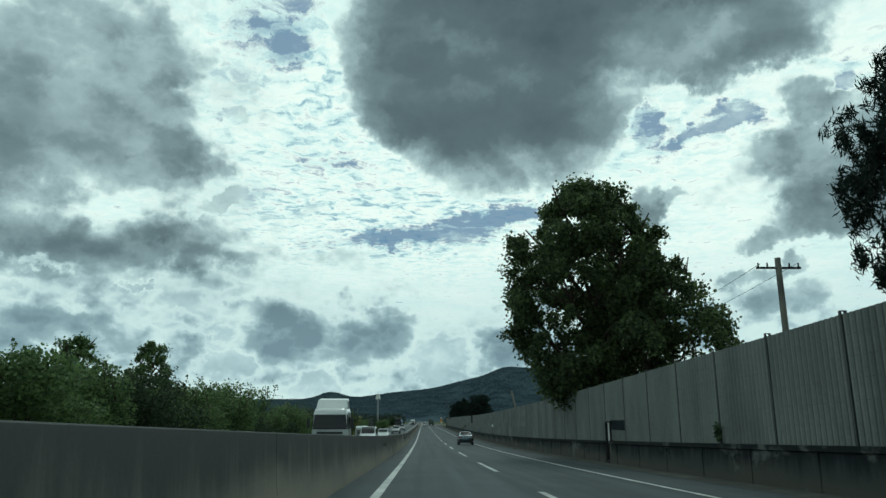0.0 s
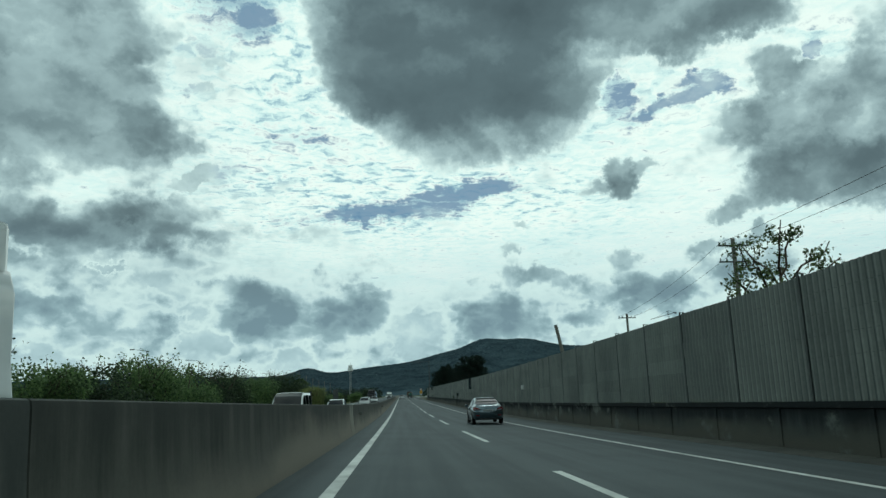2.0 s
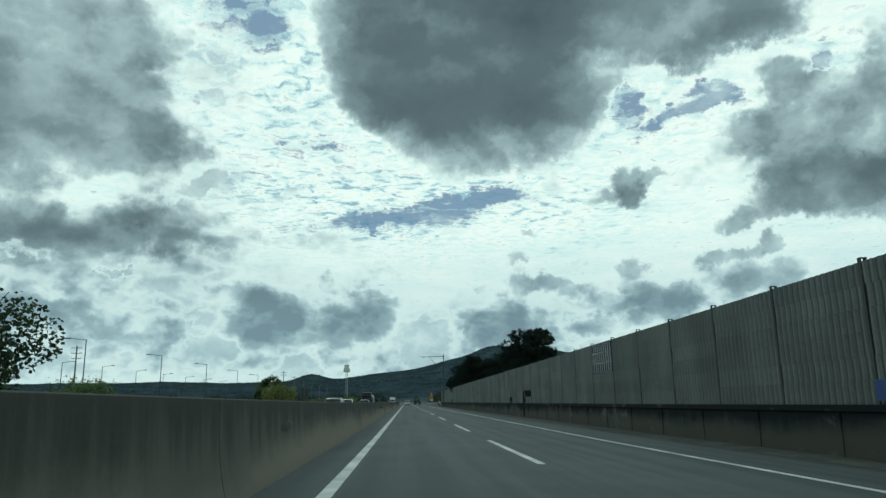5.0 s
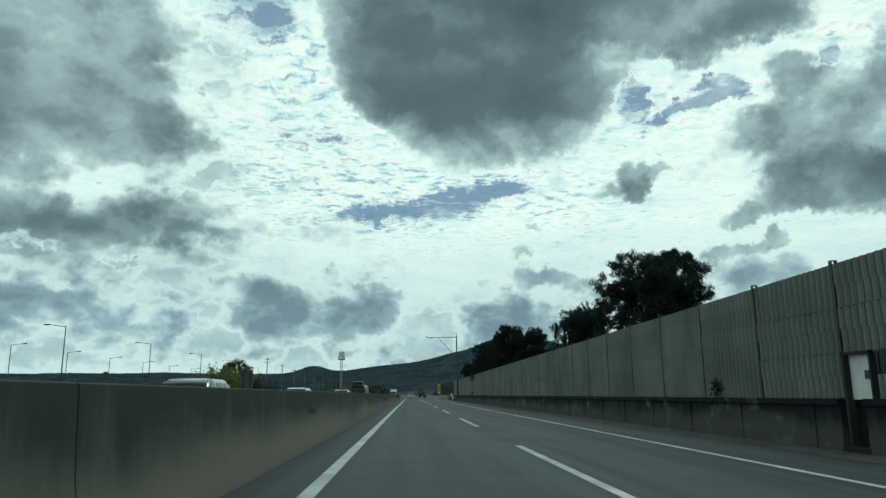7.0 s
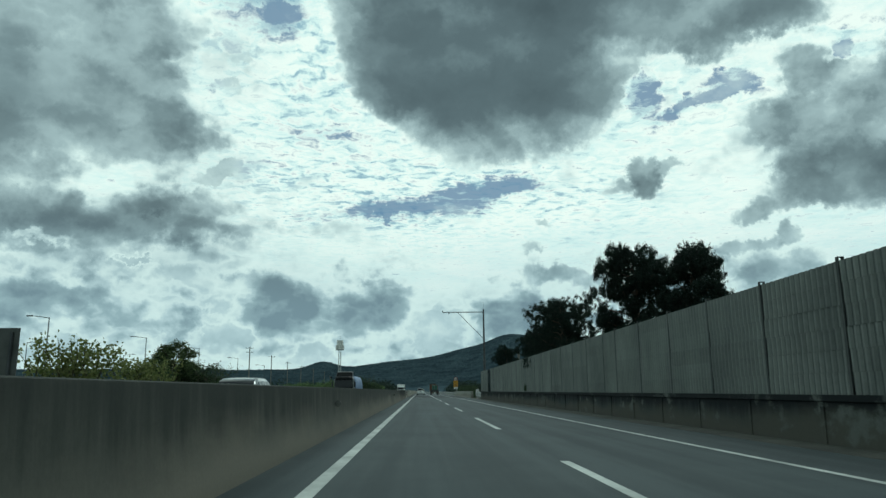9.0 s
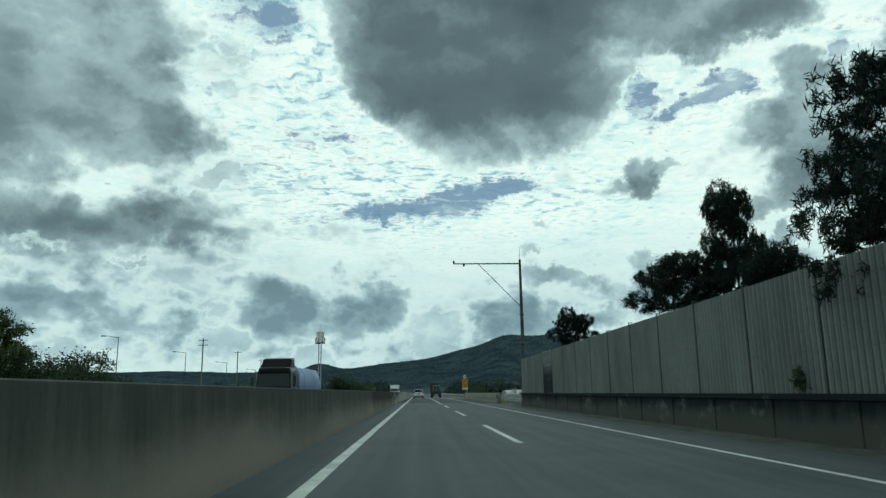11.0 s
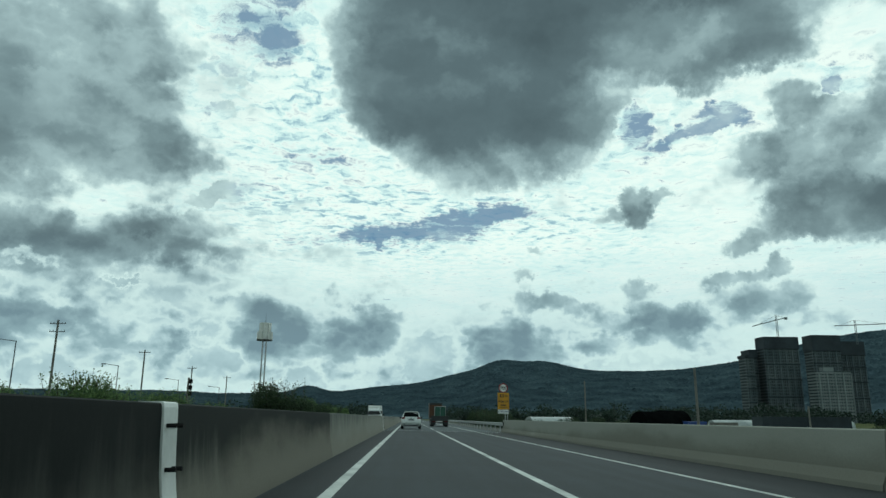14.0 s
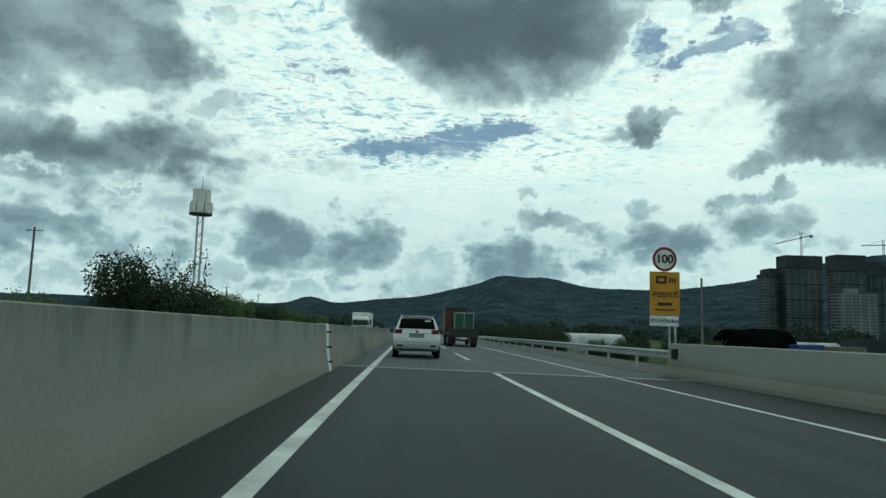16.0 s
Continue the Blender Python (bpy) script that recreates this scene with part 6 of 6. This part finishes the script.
# -- tall white people carrier
def people_carrier(x, y, mat, label, turn=0.0, name="people_carrier", z=None):
    st = tagged(new(name), label, "car")
    b = Body([(0.00, 0.46, 0.72, 0.80, 0.84, 0.90, 0.86), (0.05, 0.36, 0.86, 0.98, 0.90, 0.95, 0.88), (0.11, 0.32, 0.96, 1.08, 0.92, 0.975, 0.88), (0.17, 0.3, 1.0, 1.22, 0.92, 0.98, 0.84), (0.27, 0.28, 1.02, 1.50, 0.92, 0.985, 0.77),
              (0.38, 0.28, 1.03, 1.66, 0.92, 0.985, 0.72), (0.55, 0.28, 1.03, 1.73, 0.92, 0.985, 0.70), (1.6, 0.26, 1.02, 1.75, 0.92, 0.985, 0.70), (2.6, 0.26, 1.01, 1.74, 0.92, 0.985, 0.71), (3.3, 0.26, 1.0, 1.64, 0.92, 0.985, 0.72),
              (3.8, 0.26, 0.99, 1.36, 0.92, 0.98, 0.76), (4.15, 0.26, 0.97, 1.12, 0.92, 0.97, 0.80), (4.6, 0.26, 0.88, 1.02, 0.9, 0.95, 0.78), (4.95, 0.28, 0.7, 0.88, 0.8, 0.86, 0.66), (5.1, 0.36, 0.55, 0.66, 0.66, 0.7, 0.5)])
    part("body", b.mesh("carrier_body", mat), st)
    b.over(0.155, 0.355, 0.9, 0.016).obj("rear_window", M_CARGLASS, st, smooth=True)
    b.over(3.32, 4.1, 0.94).obj("windscreen", M_CARGLASS, st, smooth=True)
    for s in (-1, 1):
        b.side(0.5, 1.5, 0.1, 0.84, s, 0.12, 0.02).obj("side_window", M_CARGLASS, st, smooth=True)
        b.side(1.58, 2.6, 0.1, 0.84, s, 0.0, 0.0).obj("side_window", M_CARGLASS, st, smooth=True)
        b.side(2.68, 3.8, 0.1, 0.84, s, 0.0, 0.5).obj("side_window", M_CARGLASS, st, smooth=True)
        lens(st, "tail_lamp", b, M_TAIL, 0.08, 0.5, 0.98, 1.17, s, 0.014, 0.03, "dark red tail lamp lens", 0.5)
        g = Geo()
        for k, z1 in enumerate((0.99, 1.165)):
            for i in range(5):
                xx = 0.6 + 0.3 * i / 4
                g.v.append((s * xx, (0.032 if k == 0 else 0.125) + 0.01 * (i / 4) ** 2, z1))
        g.f = [(i, i + 1, 6 + i, 5 + i) for i in range(4)]
        g.obj("tail_lamp", M_TAIL, st, "dark red tail lamp lens")
        slab(st, "fog_lamp_recess", M_TRIM, s * 0.68 - 0.13, s * 0.68 + 0.13, -0.012, 0.1, 0.46, 0.54, 0.02)
        slab(st, "roof_rail", M_CHROME, s * 0.66 - 0.02, s * 0.66 + 0.02, 0.6, 2.7, 1.745, 1.785, 0.008)
        g = Geo()
        g.box(1.0 if s > 0 else -1.2, 1.2 if s > 0 else -1.0, 3.5, 3.64, 1.02, 1.2)
        g.obj("mirror", M_TRIM, st, bevel=0.04)
        lens(st, "headlamp", b, M_CLEAR, 4.55, 4.95, 0.72, 0.84, s)
        for yy in (1.54, 2.64):
            slab(st, "door_seam", M_TRIM, s * 0.985 - 0.003, s * 0.985 + 0.003, yy, yy + 0.01, 0.36, 1.0, 0)
    slab(st, "plate_recess", M_TRIM, -0.31, 0.31, -0.004, 0.06, 0.835, 0.99, 0.01)
    plate = slab(st, "number_plate", M_CLEAR, -0.27, 0.27, -0.014, 0.06, 0.86, 0.965, 0.004)
    for i in range(6):
        slab(plate, "plate_mark", M_INK, -0.2 + i * 0.068, -0.16 + i * 0.068, -0.017, -0.01, 0.885, 0.94, 0)
    slab(st, "chrome_strip", M_CHROME, -0.5, 0.5, 0.035, 0.12, 1.0, 1.025, 0.006)
    slab(st, "bumper_line", M_TRIM, -0.56, 0.56, -0.006, 0.05, 0.62, 0.635, 0)
    slab(st, "bumper_step", mat, -0.8, 0.8, -0.03, 0.1, 0.56, 0.6, 0.015)
    slab(st, "lower_bumper", M_TRIM, -0.72, 0.72, -0.012, 0.3, 0.28, 0.4, 0.03)
    slab(st, "spoiler", mat, -0.66, 0.66, 0.3, 0.5, 1.69, 1.73, 0.012)
    slab(st, "wiper", M_BLACK, -0.05, 0.35, 0.14, 0.155, 1.2, 1.22, 0)
    slab(st, "sticker", M_WHITE, 0.32, 0.56, 0.262, 0.29, 1.5, 1.56, 0)
    g = Geo()
    g.tube((0, 0.06, 1.08), (0, 0.13, 1.09), 0.05, n=14)
    g.obj("badge", M_CHROME, st)
    for yy in (1.0, 4.06):
        for s in (-1, 1):
            wheel(st, s * 0.88, yy, 0.35, 0.23, s)
    arches(st, b, (1.0, 4.06), 0.35)
    return finish(st, x, y, turn, z)


people_carrier(1.38, 369.2, M_CARWHITE, "tall white people carrier in the inner lane")


# -- plain cars on the other carriageway, nose towards -y
def oncoming(x, y, mat, kind, label):
    st = tagged(new(kind), label, "car", "oncoming cars")
    if kind == "van":
        rows = [(0.0, 0.45, 0.9, 1.0, 0.78, 0.86, 0.8), (0.08, 0.34, 1.1, 1.8, 0.84, 0.9, 0.78), (0.25, 0.3, 1.12, 1.98, 0.86, 0.93, 0.78), (3.4, 0.3, 1.12, 2.0, 0.86, 0.93, 0.78), (4.0, 0.3, 1.1, 1.75, 0.86, 0.93, 0.8), (4.5, 0.3, 1.05, 1.2, 0.85, 0.92, 0.82), (5.0, 0.32, 0.85, 0.98, 0.78, 0.84, 0.7), (5.1, 0.4, 0.6, 0.75, 0.66, 0.72, 0.55)]
        ws, wins, L = (3.5, 4.45), ((0.4, 1.7), (1.8, 3.0), (3.1, 4.2)), 5.1
    else:
        rows = [(0.0, 0.42, 0.8, 0.9, 0.7, 0.78, 0.7), (0.1, 0.3, 0.95, 1.15, 0.8, 0.88, 0.74), (0.4, 0.26, 0.98, 1.5, 0.82, 0.91, 0.66), (0.8, 0.25, 0.98, 1.63, 0.83, 0.92, 0.62), (2.3, 0.25, 0.97, 1.64, 0.83, 0.92, 0.64), (2.8, 0.25, 0.96, 1.5, 0.83, 0.92, 0.68), (3.4, 0.25, 0.95, 1.08, 0.83, 0.92, 0.76), (4.1, 0.26, 0.85, 0.96, 0.8, 0.88, 0.72), (4.5, 0.32, 0.6, 0.7, 0.66, 0.74, 0.55)]
        ws, wins, L = (2.6, 3.32), ((0.5, 1.3), (1.38, 2.2), (2.28, 3.0)), 4.5
    b = Body(rows)
    part("body", b.mesh(kind + "_body", mat), st)
    b.over(ws[0], ws[1], 0.92).obj("windscreen", M_CABGLASS, st)
    for s in (-1, 1):
        for a, c in wins:
            b.side(a, c, 0.1, 0.85, s, 0.05, 0.06).obj("side_window", M_CABGLASS, st)
        lens(st, "headlamp", b, M_CLEAR, L - 0.55, L - 0.12, 0.62, 0.74, s)
        slab(st, "mirror", mat, s * 1.0 - 0.1, s * 1.0 + 0.1, L * 0.66, L * 0.66 + 0.12, 0.98, 1.12, 0.03)
        for yy in (L * 0.2, L * 0.8):
            wheel(st, s * 0.84, yy, 0.33, 0.2, s)
    slab(st, "grille", M_TRIM, -0.45, 0.45, L - 0.1, L + 0.01, 0.5, 0.64, 0.02)
    arches(st, b, (L * 0.2, L * 0.8), 0.33)
    st.matrix_basis = pose(x, y, rise(y) - 0.02, 0, 0, 180)
    return st


oncoming(-5.2, 86.0, M_CARWHITE, "van", "white passenger van on the opposite carriageway")
oncoming(-5.2, 168.6, M_CARSILVER, "hatchback", "silver car on the opposite carriageway")
oncoming(-6.2, 195, M_CARWHITE, "hatchback", "white car on the opposite carriageway")
for i, (x, y) in enumerate(((-5.0, 112), (-5.3, 216), (-8.8, 560), (-5.3, 600))):
    oncoming(x, y, (M_CARWHITE, M_CARSILVER, M_CARWHITE, M_CARGREY)[i % 4], "van" if i % 4 == 2 else "hatchback", ("white", "silver", "white", "grey")[i % 4] + " car in the opposite traffic")


def lorry_cab(x, y, mat, label, deflector=True, w=2.5, h=3.0, length=2.2, name="lorry", chassis=5.5):
    """A tractor unit facing back down the road; its front is at y."""
    st = tagged(new(name), label, "lorry", "oncoming lorries")
    hw = w / 2
    b = Body([(0.0, 0.55, 1.5, h - 0.35, hw * 0.9, hw * 0.96, hw * 0.8), (0.06, 0.42, 1.52, h - 0.1, hw * 0.95, hw * 0.99, hw * 0.88), (0.3, 0.4, 1.55, h, hw * 0.97, hw, hw * 0.92), (length, 0.5, 1.55, h + 0.05, hw * 0.97, hw, hw * 0.92)])
    part("cab", b.mesh("cab", mat), st)
    g = Geo()
    g.v = [(-hw * 0.9, -0.03, 1.62), (hw * 0.9, -0.03, 1.62), (hw * 0.84, 0.0, h - 0.42), (-hw * 0.84, 0.0, h - 0.42)]
    g.v += [(-hw * 1.0, 0.16, 1.62), (hw * 1.0, 0.16, 1.62), (hw * 0.93, 0.16, h - 0.42), (-hw * 0.93, 0.16, h - 0.42)]
    g.f = [(0, 1, 2, 3), (1, 5, 6, 2), (4, 0, 3, 7)]
    g.obj("windscreen", M_CABGLASS, st)
    slab(st, "sun_visor", mat, -hw * 0.86, hw * 0.86, -0.2, 0.04, h - 0.44, h - 0.34, 0.02)
    for i in range(4):
        slab(st, "grille_bar", M_TRIM, -hw * 0.7, hw * 0.7, -0.05, 0.02, 0.72 + i * 0.2, 0.86 + i * 0.2, 0.02)
    slab(st, "bumper", M_TRIM, -hw, hw, -0.1, 0.2, 0.35, 0.66, 0.05)
    for s in (-1, 1):
        slab(st, "headlamp", M_CLEAR, s * hw * 0.8 - 0.18, s * hw * 0.8 + 0.18, -0.1, 0.0, 0.68, 0.86, 0.03)
        slab(st, "mirror", M_TRIM, s * (hw + 0.2) - 0.1, s * (hw + 0.2) + 0.1, -0.1, 0.05, 1.7, 2.35, 0.04)
        slab(st, "wiper", M_BLACK, s * 0.5 - 0.45, s * 0.5 + 0.45, -0.06, -0.03, 1.66, 1.69, 0)
        g = Geo()
        xs = s * (hw + 0.006)
        g.v = [(xs, 0.3, 1.65), (xs, 1.25, 1.65), (xs * 0.965, 1.25, h - 0.55), (xs * 0.965, 0.42, h - 0.55)]
        g.f = [(0, 1, 2, 3)]
        g.obj("side_window", M_CABGLASS, st)
        for yy in (0.9, length + 2.2, length + 3.4):
            wheel(st, s * (hw - 0.16), yy, 0.5, 0.3, s)
    slab(st, "chassis", M_TRIM, -0.5, 0.5, length, length + chassis, 0.6, 0.95)
    if deflector:
        g = Geo()
        g.v = [(-hw * 0.86, 0.55, h), (hw * 0.86, 0.55, h), (hw * 0.86, length, h), (-hw * 0.86, length, h), (-hw * 0.8, 1.15, h + 0.62), (hw * 0.8, 1.15, h + 0.62), (hw * 0.84, length, h + 0.72), (-hw * 0.84, length, h + 0.72)]
        g.f = [(0, 1, 5, 4), (1, 2, 6, 5), (2, 3, 7, 6), (3, 0, 4, 7), (4, 5, 6, 7)]
        g.obj("wind_deflector", mat, st, bevel=0.14)
    st.matrix_basis = pose(x, y, rise(y) - 0.02, 0, 0, 0)
    return st


lorry_cab(-5.35, 49.5, M_CARWHITE, "white articulated lorry tractor with a roof wind deflector")
st = lorry_cab(-8.65, 281.0, M_CARBLACK, "black lorry with a load under blue tarpaulin")
for s in (-1, 1):
    slab(st, "corner_trim", M_CARSILVER, s * 1.2 - 0.05, s * 1.2 + 0.06, 0.1, 0.5, 1.0, 2.7, 0.04, "silver trim round the cab corner")
    slab(st, "side_fairing", M_CARSILVER, s * 1.24 - 0.02, s * 1.24 + 0.03, 1.35, 2.1, 0.9, 2.6, 0.02)
g = Geo()
rng = np.random.default_rng(9)
ys = steps(2.6, 14.5, 0.45)
prof = [(-1.27, 0.95), (-1.29, 1.6), (-1.27, 2.5), (-1.1, 2.95), (-0.5, 3.12), (0.3, 3.15), (1.0, 2.98), (1.26, 2.5), (1.3, 1.6), (1.27, 0.95)]
for i, yy in enumerate(ys):
    sag = 0.12 * math.sin(i * 1.1) + rng.normal() * 0.04
    for px, pz in prof:
        g.v.append((px * (1 + rng.normal() * 0.012), yy, pz + (sag if pz > 2.2 else 0) - (0.25 if yy > 13.9 and pz > 2 else 0)))
k = len(prof)
g.f = [(i * k + j, i * k + j + 1, (i + 1) * k + j + 1, (i + 1) * k + j) for i in range(len(ys) - 1) for j in range(k - 1)] + [tuple(range(k)), tuple((len(ys) - 1) * k + j for j in range(k))]
g.obj("tarpaulin", M_BLUETARP, st, "creased blue tarpaulin over the load", smooth=True)
slab(st, "load_bed", M_TRIM, -1.25, 1.25, 2.5, 14.6, 0.8, 1.0)
for yy in (10.5, 11.7, 12.9):
    for s in (-1, 1):
        wheel(st, s * 1.08, yy, 0.48, 0.3, s)
st = lorry_cab(-7.8, 104.0, M_CARWHITE, "small white lorry on the opposite carriageway", False, 1.8, 2.0, 1.6, "small_lorry", 3.2)
slab(st, "load_bed", M_TRIM, -0.85, 0.85, 1.7, 4.8, 0.7, 1.05)
st = lorry_cab(-5.3, 432.0, M_CARWHITE, "white box lorry further up the opposite carriageway", False, 2.3, 2.7, 1.8, "box_lorry", 5.0)
slab(st, "cargo_box", M_WHITE, -1.2, 1.2, 2.0, 8.0, 0.9, 3.3, 0.03)

# -- flatbed lorry in the outer lane, seen from behind
st = tagged(new("flatbed_lorry"), "dark flatbed lorry carrying an orange box and a green crate", "lorry")
slab(st, "bed", M_TRIM, -1.2, 1.2, 0, 8.5, 0.95, 1.15, 0.02)
slab(st, "tail_board", M_TRIM, -1.2, 1.2, -0.08, 0.0, 0.75, 1.45, 0.02)
slab(st, "rear_bumper", M_TRIM, -1.1, 1.1, 0.0, 0.15, 0.45, 0.6, 0.02)
for s in (-1, 1):
    slab(st, "tail_lamp", M_TAIL, s * 0.85 - 0.2, s * 0.85 + 0.2, -0.1, 0.02, 0.62, 0.74, 0.01, "red tail lamp lens")
    slab(st, "mudguard", M_TRIM, s * 0.9 - 0.3, s * 0.9 + 0.3, 0.9, 0.95, 0.15, 0.9, 0.01)
    for yy in (1.6, 2.9, 8.9):
        wheel(st, s * 1.0, yy, 0.5, 0.42 if yy < 5 else 0.3, s)
slab(st, "number_plate", M_WHITE, -0.3, 0.3, -0.1, -0.085, 0.62, 0.74, 0.004)
slab(st, "orange_box", M_ORANGE, -1.35, 0.45, 3.2, 8.2, 1.15, 3.25, 0.04, "rusty orange box load")
slab(st, "box_rim", M_TRIM, -1.38, 0.48, 3.15, 8.25, 3.0, 3.28, 0.02)
crate = slab(st, "green_crate", M_GREEN, -0.7, 0.8, 0.4, 2.6, 1.15, 2.7, 0.05, "green sheeted crate with a white frame")
for x0, x1, z0, z1 in ((-0.74, -0.69, 1.15, 2.76), (0.79, 0.84, 1.15, 2.76), (-0.74, 0.84, 2.71, 2.76), (0.03, 0.07, 1.15, 2.76)):
    slab(crate, "crate_frame", M_GALV, x0, x1, 0.35, 0.42, z0, z1, 0.01)
slab(st, "cab", M_ORANGE, -1.2, 1.2, 8.6, 10.4, 0.7, 2.9, 0.08)
slab(st, "cab_window", M_CARGLASS, -0.9, 0.9, 8.57, 8.6, 1.9, 2.5, 0.0)
finish(st, 5.45, 397.4)
